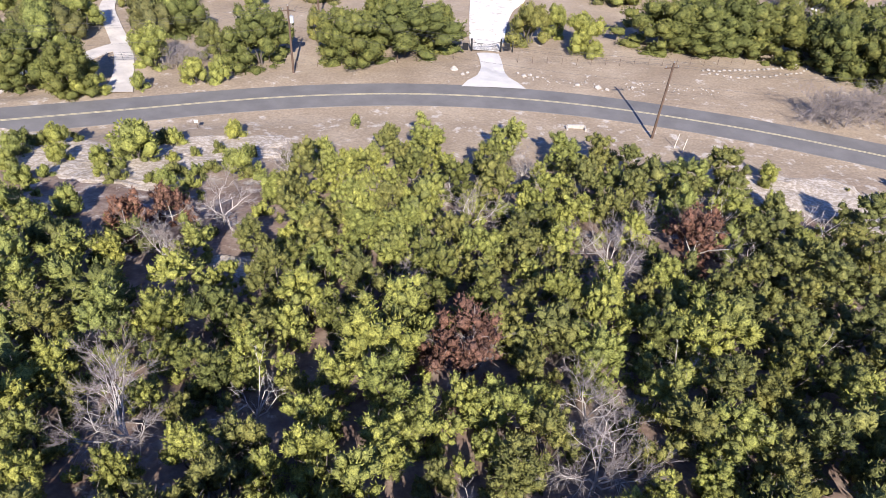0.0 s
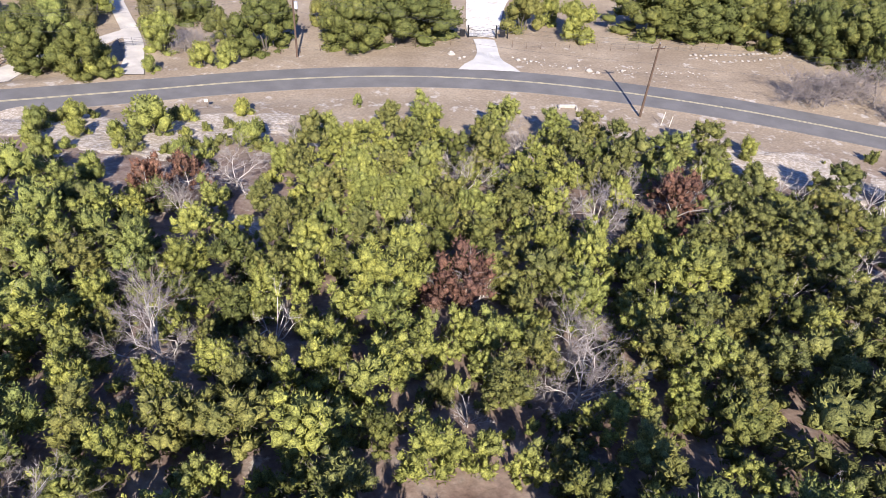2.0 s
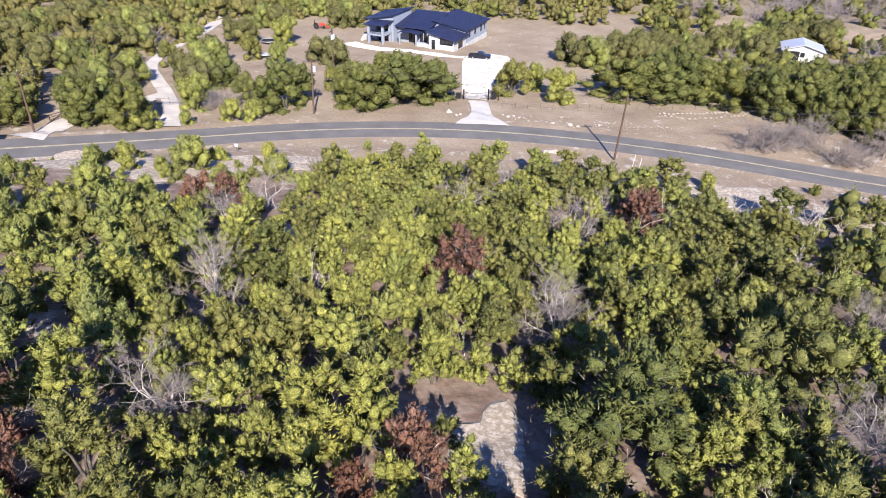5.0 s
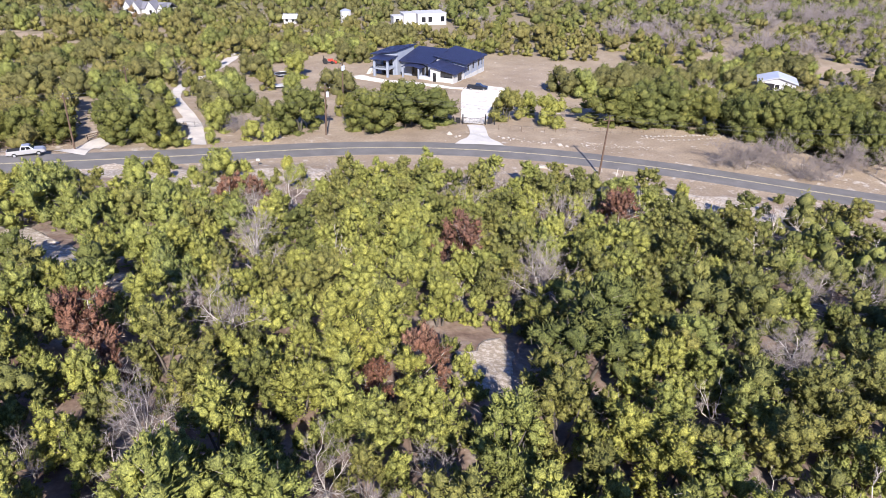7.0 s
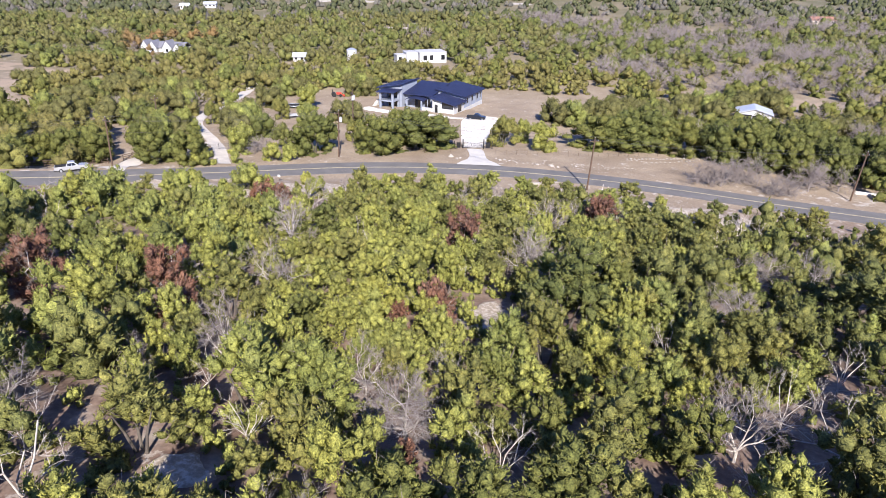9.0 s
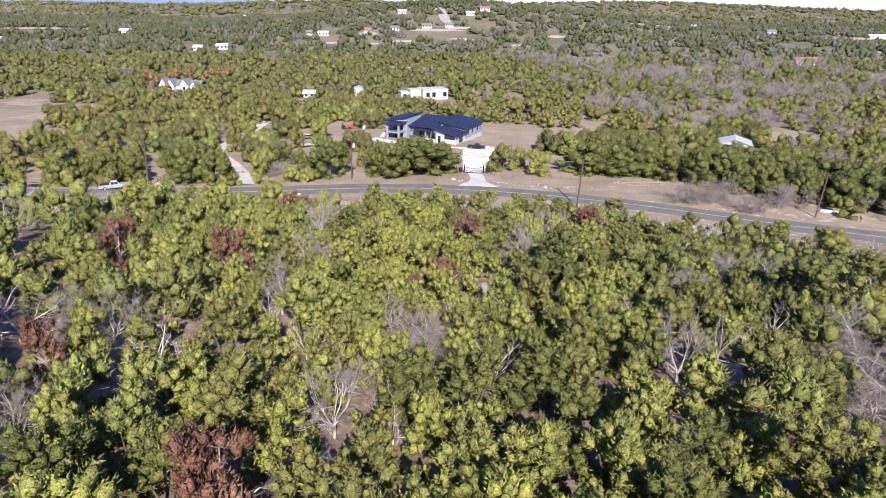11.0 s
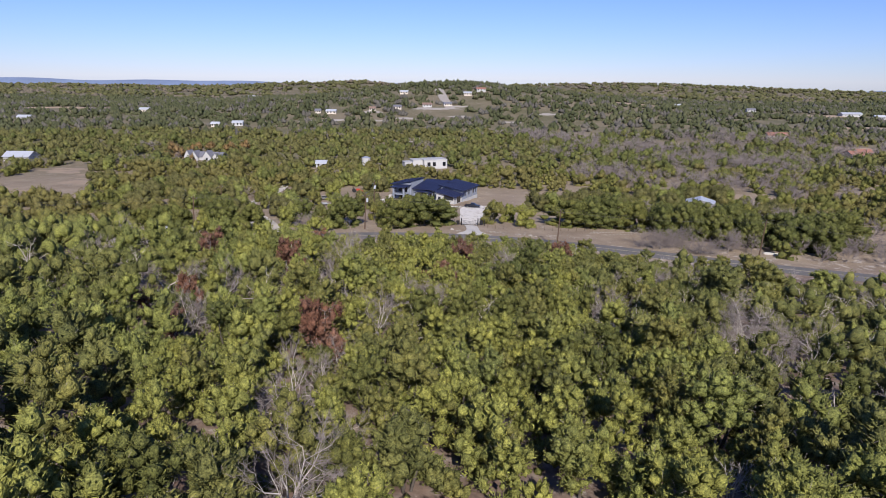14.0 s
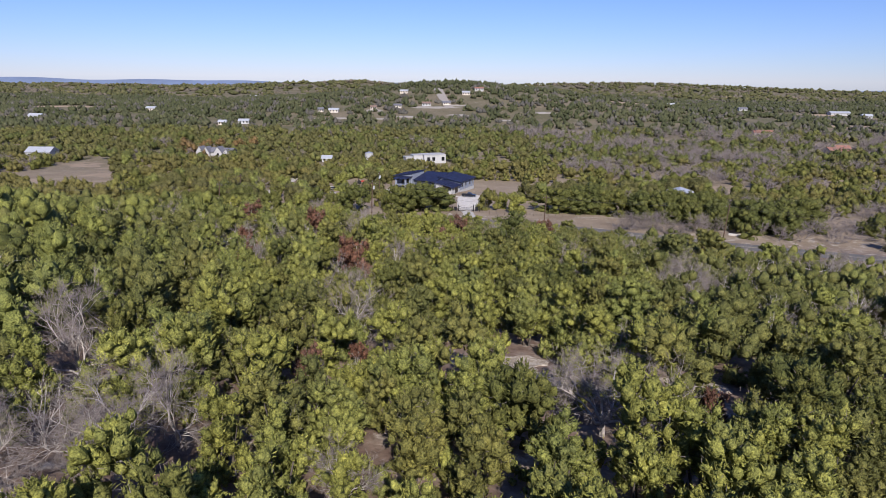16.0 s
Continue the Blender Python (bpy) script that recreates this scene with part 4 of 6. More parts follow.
plant([autumn_tree(i) for i in range(2)], [(-150, 284, 11), (-143, 277, 9), (-132, 292, 10), (-122, 296, 11), (-112, 294, 10), (-141, 293, 10), (-130, 259, 4.5)], "autumn oaks round the gabled house")
plant([brown_tree(i) for i in range(3)], wider(BROWN, 1.3) + FAR_BROWN, "dead brown junipers", tall=(1.15, 1.3))


# ---- woods that nobody could count ----
def darts(x0, x1, y0, y1, tries, gap, wide, allowed, taken):
    """Random spots that keep clear of one another and of the trees in taken."""
    px = np.array([t[0] for t in taken] + [0.0] * tries)
    py = np.array([t[1] for t in taken] + [0.0] * tries)
    pw = np.array([t[2] for t in taken] + [0.0] * tries)
    n, first = len(taken), len(taken)
    xs, ys, ws = rng.uniform(x0, x1, tries), rng.uniform(y0, y1, tries), rng.uniform(*wide, tries)
    ok = allowed(xs, ys)
    for x, y, w in zip(xs[ok], ys[ok], ws[ok]):
        if n and (np.hypot(px[:n] - x, py[:n] - y) < gap * (pw[:n] + w)).any():
            continue
        px[n], py[n], pw[n] = x, y, w
        n += 1
    return np.stack([px[first:n], py[first:n], pw[first:n]], 1)


def wood(name, spots, patterns, mats, choose, label, size=4.0, tall=1.0):
    """All the trees of spots as one mesh of kind stuff."""
    vs, fs, ms, n = [], [], [], 0
    z = land(spots[:, 0], spots[:, 1])
    for (x, y, w), h in zip(spots, z):
        k = choose(x, y)
        v, f, m = patterns[k]
        a, s = rng.uniform(0, 6.28), w / size
        c, sn = math.cos(a) * s, math.sin(a) * s
        q = np.empty_like(v)
        q[:, 0], q[:, 1] = v[:, 0] * c - v[:, 1] * sn + x, v[:, 0] * sn + v[:, 1] * c + y
        q[:, 2] = v[:, 2] * s ** 0.8 * tall * rng.uniform(0.9, 1.12) + h - 0.1
        vs.append(q)
        fs.append(f + n)
        ms.append(m if isinstance(m, np.ndarray) else np.full(len(f), m))
        n += len(v)
    ob = new(name, smooth(np_mesh(name, np.concatenate(vs), np.concatenate(fs), mats, np.concatenate(ms))))
    return tagged(ob, label, "woodland", kind="stuff")


def clear_of(circles):
    def f(x, y):
        ok = np.ones_like(x, bool)
        for cx, cy, r in circles:
            ok &= np.hypot(x - cx, y - cy) > r
        return ok
    return f


GLADES = [(-15.2, 38.5, 3.2), (-21.5, 35.4, 3.2), (-7.8, 26.7, 2.0), (43, 58, 7), (37, 56, 6), (-1.2, 9.9, 2.8), (3.4, 9.5, 3.2), (-38, 24, 4.5), (-31.7, 20.4, 3.6), (-28.8, 23.6, 3),
          (4.3, 4.5, 2.2), (53, 53, 6), (49, 40, 3), (-19.6, -13.6, 2.6), (61, 27, 3), (50.5, 11, 2.5), (2.5, -54.7, 2.8), (15.7, -55.5, 2.6), (-3.9, -52.1, 2.0)] + OPEN
glades = clear_of(GLADES)
ALL_NEAR = JUNIPERS + BUSHES + OAKS + [(x, y, w * 1.05) for x, y, w in BARE] + wider(BROWN, 1.35)
ALL_FAR = FAR_JUNIPERS + FAR_BUSHES + FAR_OAKS + FAR_BARE + FAR_BROWN


def near_allowed(x, y):
    ok = glades(x, y) & (np.abs(x + 2) < 22 + 0.70 * (y + 98)) & (y < 60 - 0.004 * x * x) & ~((x < -14) & (y > 40 - 0.12 * np.maximum(0, -x - 25))) & ~((x > 33) & (y > 50))
    return ok


near_spots = darts(-130, 135, -102, 62, 26000, 0.315, (2.4, 5.4), near_allowed, ALL_NEAR)


def low_trees(plumes, size, leaves, leaf, dead=0, branches=0):
    """Plainer trees to fill the wood: six junipers, two oaks, two leafless."""
    kinds = []
    for i in range(8):
        h = rng.uniform(3.7, 4.9)
        v, f = leafy(2.0, h, plumes, size, leaves, leaf, slim=0.28 if branches else 0.34, up=1.0 if i < 6 else 0.5, spread=0.68, branches=branches, bough=(0.34, 0.48), body=0.78, rough=(0.76, 1.12), lift=1.3)
        m = np.full(len(f), (0, 3, 0, 4, 0, 3, 1, 1)[i])
        if dead:
            sv, sf = slivers(1.9, h, dead)
            (v, f), m = join([(v, f), (sv, sf)]), np.concatenate([m, np.full(len(sf), 5)])
        kinds.append((v, f, m))
    for _ in range(2):
        t, w = bare_parts(4.0, 2.1, 1, 7, 0.045)
        kinds.append((*join([t, w]), 2))
    return kinds


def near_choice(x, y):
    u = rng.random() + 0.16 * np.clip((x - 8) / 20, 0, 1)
    # the eastern fill gets the same painted shade, mostly darkened leaf
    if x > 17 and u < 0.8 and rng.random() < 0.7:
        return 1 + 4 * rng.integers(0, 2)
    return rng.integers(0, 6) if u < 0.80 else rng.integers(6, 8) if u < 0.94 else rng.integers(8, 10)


away = np.abs(near_spots[:, 0] + 2)
near_belt, inner = away < 19, (away >= 19) & (away < 42)
outer = away >= 42
NEAR_MATS = [JUNIPER, OAK, PALE_BARK, JUNIPER_GREY_DIM, JUNIPER_GOLD, TWIG]
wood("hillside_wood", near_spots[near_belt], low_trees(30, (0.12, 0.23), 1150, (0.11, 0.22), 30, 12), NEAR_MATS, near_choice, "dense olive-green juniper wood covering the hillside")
wood("hillside_wood", near_spots[inner], low_trees(13, (0.26, 0.40), 420, (0.18, 0.34), 10), NEAR_MATS, near_choice, "dense olive-green juniper wood on the flanks of the hillside")
wood("hillside_wood", near_spots[outer], low_trees(6, (0.38, 0.56), 130, (0.2, 0.36)), NEAR_MATS, near_choice, "dense olive-green juniper wood farther along the hillside")

rim_spots = darts(-150, 150, -150, 48, 9000, 0.33, (3.4, 6.4), lambda x, y: ~near_allowed(x, y) & glades(x, y) & (np.abs(x + 2) > 24 + 0.70 * np.maximum(0, y + 98)), [])
RIM = []
for i in range(6):
    c, r = lobes_of(2.0, 4.0, 5, 0.15, 0.55, (0.4, 0.56))
    RIM.append((*hearts(c, r, unit(c)), (0, 3, 0, 3, 0, 1)[i]))
wood("hillside_wood", rim_spots, RIM, NEAR_MATS, lambda x, y: rng.integers(0, 6), "olive-green juniper wood out along the hillside")

# undergrowth in the gaps along the middle of the hillside
low_spots = darts(-34, 34, -102, 46, 9000, 0.33, (1.3, 2.6), lambda x, y: near_allowed(x, y) & (np.abs(x + 2) < 20 + 0.12 * (y + 98)), [tuple(t) for t in near_spots] + ALL_NEAR)
LOW = [(*leafy(2.0, 2.6, 9, (0.26, 0.40), 110, (0.2, 0.36), 0.32, rough=(0.86, 1.18)), (0, 3, 1, 0)[i]) for i in range(4)]
wood("undergrowth", low_spots, LOW, NEAR_MATS, lambda x, y: rng.integers(0, 4), "low scrub and young junipers between the trees")

MID_GLADES = [(24, 162, 22), (87, 182, 9), (122, 171, 14), (-172, 228, 22), (-160, 190, 30), (-148, 160, 20), (-178, 165, 18), (-122, 141, 14), (-65, 169, 7), (-61, 234, 10), (-162, 185, 12), (-149, 211, 10), (126, 97, 9), (120, 166, 10), (105, 396, 20), (157, 355, 18),
              (90, 141, 10), (-10, 240, 18), (-127, 264, 16), (-218, 256, 16), (266, 340, 18), (-48, 160, 8)]
mid_glades = clear_of(MID_GLADES)


def mid_allowed(x, y):
    lot = (x > -64) & (x < 64) & (y < 178)
    left = (x <= -64) & (y < road_y(x) + 9)
    right = (x >= 64) & (y < road_y(x) + np.where(x > 72, 13, 34))
    gaps = np.sin(x * 0.11 + 1.7 * np.sin(y * 0.06)) * np.sin(y * 0.09 + 1.3 * np.sin(x * 0.05)) < 0.64
    return gaps & mid_glades(x, y) & ~lot & ~left & ~right & (np.abs(x) < 40 + 0.74 * (y + 98))


mid_spots = darts(-330, 330, 60, 400, 16000, 0.31, (4.6, 9.2), mid_allowed, ALL_FAR)
def mid_trees(plumes, size, leaves, leaf):
    """Plain round trees for the country beyond: five junipers, three oaks, one leafless."""
    kinds = [(*leafy(2.0, rng.uniform(2.7, 3.5), plumes, size, leaves, leaf, 0.45, up=0.6, spread=0.64, rough=(0.82, 1.2)), (3, 3, 0, 3, 3)[i]) for i in range(5)]
    kinds += [(*leafy(2.1, 3.1, plumes, size, leaves, leaf, 0.55, up=0.3, spread=0.64, rough=(0.82, 1.2)), 1) for _ in range(3)]
    t, w = bare_parts(3.4, 2.1, 1, 8, 0.03, 2.6)
    return kinds + [(*join([t, w]), 2)]


def mid_choice(x, y):
    drift = math.sin(x * 0.043 + 1.3 * math.sin(y * 0.031)) * math.sin(y * 0.052 + 0.8)
    u = rng.random() * 0.7 + 0.16 + 0.30 * drift + 0.28 * (x > 60) - 0.14 * (x < 0) + 0.10 * (y > 200)
    return rng.integers(0, 5) if u < 0.62 else rng.integers(5, 8) if u < 0.93 else 8


MID_MATS = [JUNIPER_GREY_DIM, OAK, THICKET, OLIVE, JUNIPER_GOLD]
closer = mid_spots[:, 1] < 235
wood("middle_wood", mid_spots[closer], mid_trees(9, (0.30, 0.46), 210, (0.15, 0.29)), MID_MATS, mid_choice, "mixed juniper and oak wood beyond the road")
wood("middle_wood", mid_spots[~closer], mid_trees(4, (0.46, 0.64), 60, (0.26, 0.46)), MID_MATS, mid_choice, "mixed juniper and oak wood on the slopes farther off")
GROVE = [(*leafy(2.0, rng.uniform(3.4, 4.3), 14, (0.32, 0.46), 950, (0.11, 0.21), 0.42, ring=5, spread=0.62, rough=(0.84, 1.18)), (3, 0, 3, 3, 1, 3)[i]) for i in range(6)]
# the thickets round the lots across the road, each of several trees
groves = []
for x, y, w in [j for j in FAR_JUNIPERS if j[2] >= 8.2]:
    n = round((w / 4.2) ** 1.8)
    for i in range(n):
        a, d = i * 2.4 + x, 0.0 if n == 1 else w * 0.40 * math.sqrt((i + 0.4) / n)
        groves.append((x + d * math.cos(a), y + d * math.sin(a) * 0.9, rng.uniform(5.8, 8.4)))
wood("roadside_grove", np.array(groves), GROVE, [JUNIPER, OAK, TWIG, OLIVE], lambda x, y: rng.integers(0, 6), "groves of round junipers about the lots across the road", tall=0.95)


far_glades = clear_of([(-97, 505, 13), (-110, 512, 9), (-62, 522, 10), (-39.5, 536, 11), (-12, 553, 12), (8, 560, 11), (-39, 654, 13), (30, 623, 12), (47, 656, 14), (-161, 438, 12), (-176, 431, 9), (246, 386, 14), (244, 290, 13), (480, 672, 26), (-389, 532, 14), (400, 752, 14), (-320, 632, 14),
                       (6, 590, 14), (3, 625, 16), (0, 660, 17), (236, 680, 26), (300, 684, 26), (345, 684, 26), (400, 680, 26), (450, 680, 26), (390, 488, 22), (-440, 694, 30), (-395, 694, 30), (-200, 893, 34), (-30, 480, 14), (-55, 465, 12), (18, 500, 13), (60, 470, 12), (-85, 470, 11), (100, 520, 14)])


def far_allowed(x, y):
    return far_glades(x, y) & (np.abs(x) < 60 + 0.74 * (y + 98)) & (np.sin(x * 0.021 + 2 * np.sin(y * 0.008)) * np.sin(y * 0.019 + 1) + 0.45 * np.sin(x * 0.083 + 1.9 * np.sin(y * 0.037)) * np.sin(y * 0.061 + 1.4 * np.sin(x * 0.045)) < 0.78)


FAR = []
for i in range(6):
    c, r = lobes_of(2.0, 2.6, 5, 0.3, size=(0.38, 0.6))
    FAR.append((*hearts(c, r, np.zeros((5, 3))), int(i == 5)))
far_spots = darts(-900, 900, 380, 1200, 17000, 0.275, (6.0, 12.0), far_allowed, [])
ridge_spots = darts(-1700, 1700, 1180, 2500, 6500, 0.36, (18, 34), far_allowed, [])
wood("far_wood", far_spots, FAR, [FARWOOD, FARGREY], lambda x, y: rng.integers(0, 6), "hazy dark green wooded hills in the distance", tall=0.8)
wood("ridge_wood", ridge_spots, FAR, [FARWOOD, FARGREY], lambda x, y: rng.integers(0, 6), "wooded ridges along the horizon", tall=0.55)


# ---- drives, lots and bare patches ----
def smooth_line(points, step=2.0):
    """A smooth line through points (x, y) or (x, y, half width)."""
    p = np.array(points, float)
    d = np.concatenate([[0], np.cumsum(np.hypot(*np.diff(p[:, :2], axis=0).T))])
    s = np.arange(0, d[-1] + 0.01, step)
    cols = []
    for k in range(p.shape[1]):
        m = np.gradient(p[:, k], d)
        i = np.clip(np.searchsorted(d, s, "right") - 1, 0, len(d) - 2)
        h = d[i + 1] - d[i]
        t = (s - d[i]) / h
        cols.append((2 * t ** 3 - 3 * t ** 2 + 1) * p[i, k] + (t ** 3 - 2 * t ** 2 + t) * h * m[i] + (-2 * t ** 3 + 3 * t ** 2) * p[i + 1, k] + (t ** 3 - t ** 2) * h * m[i + 1])
    return cols


def lane(name, points, mat, lift, label, category="driveway"):
    x, y, h = smooth_line(points)
    return ribbon(name, x, y, h, mat, lift, label, category)


lane("driveway_apron", [(7.2, 85.4, 4.6), (7.2, 87, 3.9), (7.3, 89, 2.5), (7.4, 92, 1.8), (7.4, 96, 1.7), (7.0, 100.5, 1.8)], CONCRETE, 0.13, "white concrete driveway flaring out to meet the road")
lane("forecourt", [(6.8, 100.5, 2.0), (7.1, 104, 2.7), (7.6, 110, 3.1), (8.3, 118, 3.6), (9.4, 126, 4.4), (10.6, 131, 5.4), (11.6, 135.5, 5.4), (13.0, 141, 3.4)], CALICHE, 0.17, "bright white crushed-limestone forecourt between gate and house")
lane("house_terrace", [(6, 136.4, 0.8), (0, 138.2, 1.2), (-8, 142.0, 1.4), (-16, 143.8, 1.7), (-21, 147.0, 2.0), (-24, 150, 2.0)], CALICHE, 0.21, "pale terrace along the front of the house", "terrace")
lane("west_driveway", [(-43.2, 78.3, 2.3), (-44.2, 83, 1.5), (-46.6, 90, 1.35), (-51, 99, 1.3), (-56, 108, 1.3), (-61, 118, 1.35), (-63, 128, 1.3), (-63.6, 145, 1.3), (-63.3, 163, 1.6), (-64.5, 188, 1.7), (-66, 205, 1.6)], GRAVEL, 0.15, "pale gravel driveway winding back between the junipers")
lane("gravel_lane", [(-60.5, 69.5, 3.4), (-60, 75, 2.2), (-59.6, 80, 2.0), (-57, 86, 2.0), (-53, 92, 1.8), (-50, 97, 1.5)], GRAVEL, 0.12, "grey gravel lane turning off the road")
lane("east_track", [(66, 168, 1.3), (70, 156, 1.3), (72.5, 146, 1.3), (72.5, 134, 1.3), (78, 122, 1.2)], CALICHE, 0.15, "narrow white track among the junipers")
lane("hill_road", [(11, 545, 4.2), (8.2, 575, 4.2), (5.0, 610, 4.6), (1.8, 650, 4.8), (-1.0, 690, 5.0)], LIMESTONE, 0.3, "pale dirt road straight up the far hill", "dirt road")
lane("tower_track", [(-60, 336, 2), (-50, 352, 2.2), (-45, 370, 2.4), (-28, 380, 1.8)], LIMESTONE, 0.2, "pale track over the limestone slope", "dirt road")
SOIL = plain("tan_soil", (0.32, 0.245, 0.17), 0.95, vary=0.15, scale=0.15, fine=3)


def patch(x, y, rx, ry, mat, label, lift=0.05, turn=0.0):
    """A bare patch with a ragged edge, draped on the ground."""
    bm = bmesh.new()
    n, rings = 28, 5
    ph = rng.uniform(0, 6.28, 4)
    grid = []
    for k in range(rings + 1):
        row = []
        for i in range(n):
            a = i * 2 * math.pi / n
            q = k / rings * (1 + 0.16 * math.sin(3 * a + ph[0]) + 0.11 * math.sin(5 * a + ph[1]) + 0.07 * math.sin(9 * a + ph[2]))
            u, v = rx * q * math.cos(a), ry * q * math.sin(a)
            c, s = math.cos(turn), math.sin(turn)
            px, py = x + u * c - v * s, y + u * s + v * c
            row.append(bm.verts.new((px, py, float(land(px, py)) + (lift if k < rings else -0.1))))
        grid.append(row)
    for k in range(rings):
        for i in range(n):
            j = (i + 1) % n
            if k == 0:
                continue
            bm.faces.new((grid[k][i], grid[k + 1][i], grid[k + 1][j], grid[k][j]))
    bm.faces.new(grid[1])
    for v in grid[0]:
        bm.verts.remove(v)
    bmesh.ops.recalc_face_normals(bm, faces=bm.faces)
    return tagged(part("clearing", bm, mat, None), label, "clearing", kind="structure")


for x, y, a, b in ((-172, 226, 24, 12), (-141, 187, 20, 11), (-125, 145, 16, 8), (-176, 162, 22, 9), (-150, 211, 14, 8), (112, 142, 14, 9), (122, 171, 14, 6), (112, 96, 34, 7), (87, 182, 10, 5), (-61, 236, 8, 8), (105, 402, 16, 10), (157, 359, 13, 7), (266, 345, 26, 9)):
    patch(x, y, a, b, SOIL, "bare tan field of dry soil among the trees")
for x, y, a, b in ((-4, 368, 24, 5), (-45, 376, 13, 4), (-61, 348, 10, 6), (-103, 467, 15, 8), (-62, 522, 10, 9), (-5, 548, 26, 8), (18, 562, 14, 5), (36, 372, 12, 4), (-25, 352, 9, 3), (60, 392, 10, 4)):
    patch(x, y, a, b, LIMESTONE, "pale limestone ledge on the far slope", 0.25)
for x, y, a, b in ((-30, 480, 11, 6), (-55, 465, 9, 5), (18, 500, 10, 6), (60, 470, 9, 5), (-85, 470, 8, 5), (100, 520, 11, 6)):
    patch(x, y, a, b, LIMESTONE, "pale limestone clearing on the far hill", 0.35)
for x, y, a, b in ((236, 684, 34, 10), (320, 690, 60, 9), (425, 686, 60, 12), (390, 492, 34, 14), (-420, 700, 80, 12), (-200, 900, 60, 10)):
    patch(x, y, a, b, SOIL, "distant dry pasture between the woods", 0.6)
for x, y, a, b, turn in ((-44, 61, 12, 6, -0.3), (-33, 56.5, 10, 5, 0.0), (-25, 63.5, 9, 4.5, 0.1), (41, 58, 9, 6, -0.4), (53, 52, 8, 4, -0.4), (-41, 26.6, 5, 2.2, -0.6), (-35, 21.6, 4.6, 2.0, -0.6), (-29.2, 17.4, 4, 1.8, -0.6), (-24.8, 14.4, 2.6, 1.4, -0.6), (3.0, -54.4, 3.0, 2.0, 0.3), (0, -55.8, 3.2, 1.6, -0.5), (4.8, -57.8, 4.0, 1.8, -0.3), (10, -58.8, 4.2, 1.6, -0.1), (15.7, -56.2, 2.6, 2.0, 0.0), (-3.4, -53.2, 2.2, 1.5, 0.2), (-14.6, -16.2, 2.0, 1.6, 0.3), (2.8, 7.0, 2.4, 4.2, -0.3), (-15.4, 38.5, 3.0, 2.0, 0.0)):
    patch(x, y, a, b, RUBBLE, "stony clearing of pale rubble and bare soil", 0.1, turn)


# ---- the house across the road ----
def wall_prism(bm, corners, tops, low=-0.7):
    """Walls over a ground plan whose top may slope."""
    n = len(corners)
    up = [bm.verts.new((*c, h)) for c, h in zip(corners, tops)]
    dn = [bm.verts.new((*c, low)) for c in corners]
    bm.faces.new(up)
    bm.faces.new(dn[::-1])
    for i in range(n):
        bm.faces.new((up[i], dn[i], dn[(i + 1) % n], up[(i + 1) % n]))
    bmesh.ops.recalc_face_normals(bm, faces=bm.faces)


def wallm(corners, tops, low=-0.7):
    bm = bmesh.new()
    wall_prism(bm, corners, tops, low)
    return bm


def rect(x0, y0, x1, y1):
    return [(x0, y0), (x1, y0), (x1, y1), (x0, y1)]


def roofm(parent, x0, y0, x1, y1, z00, z10, z11, z01, thick=0.28, seams=0):
    """A flat sloping roof with standing seams along its fall."""
    bm = bmesh.new()
    slab(bm, [(x0, y0, z00), (x1, y0, z10), (x1, y1, z11), (x0, y1, z01)], thick)
    roof = part("roof", bm, NAVY, parent)
    for i in range(1, seams):
        t = i / seams
        if abs(z00 - z10) > abs(z00 - z01):        # falls along x
            y = y0 + (y1 - y0) * t
            p, q = (x0, y, z00 + (z01 - z00) * t), (x1, y, z10 + (z11 - z10) * t)
        else:
            x = x0 + (x1 - x0) * t
            p, q = (x, y0, z00 + (z10 - z00) * t), (x, y1, z01 + (z11 - z01) * t)
        part("seam", tubem((p[0], p[1], p[2] + 0.02), (q[0], q[1], q[2] + 0.02), 0.035, 0.035, n=4), NAVY, roof)


def window(parent, x0, z0, x1, z1, y, axis="y", name="window", frame_mat=None):
    """A framed pane in a wall that faces along -y, or +x for axis x."""
    f = bmesh.new()
    t = 0.09
    d0, d1 = (y - 0.06, y + 0.05)
    for a, b, c, d in ((x0, z0, x1, z0 + t), (x0, z1 - t, x1, z1), (x0, z0 + t, x0 + t, z1 - t), (x1 - t, z0 + t, x1, z1 - t)):
        box(f, a, d0, b, c, d1, d) if axis == "y" else box(f, -d1 + 2 * y, a, b, -d0 + 2 * y, c, d)
    w = part(name, f, frame_mat or BLACK, parent)
    p = boxm(x0 + t, y - 0.02, z0 + t, x1 - t, y + 0.03, z1 - t) if axis == "y" else boxm(y - 0.03, x0 + t, z0 + t, y + 0.02, x1 - t, z1 - t)
    part("pane", p, GLASS, w)
    return w


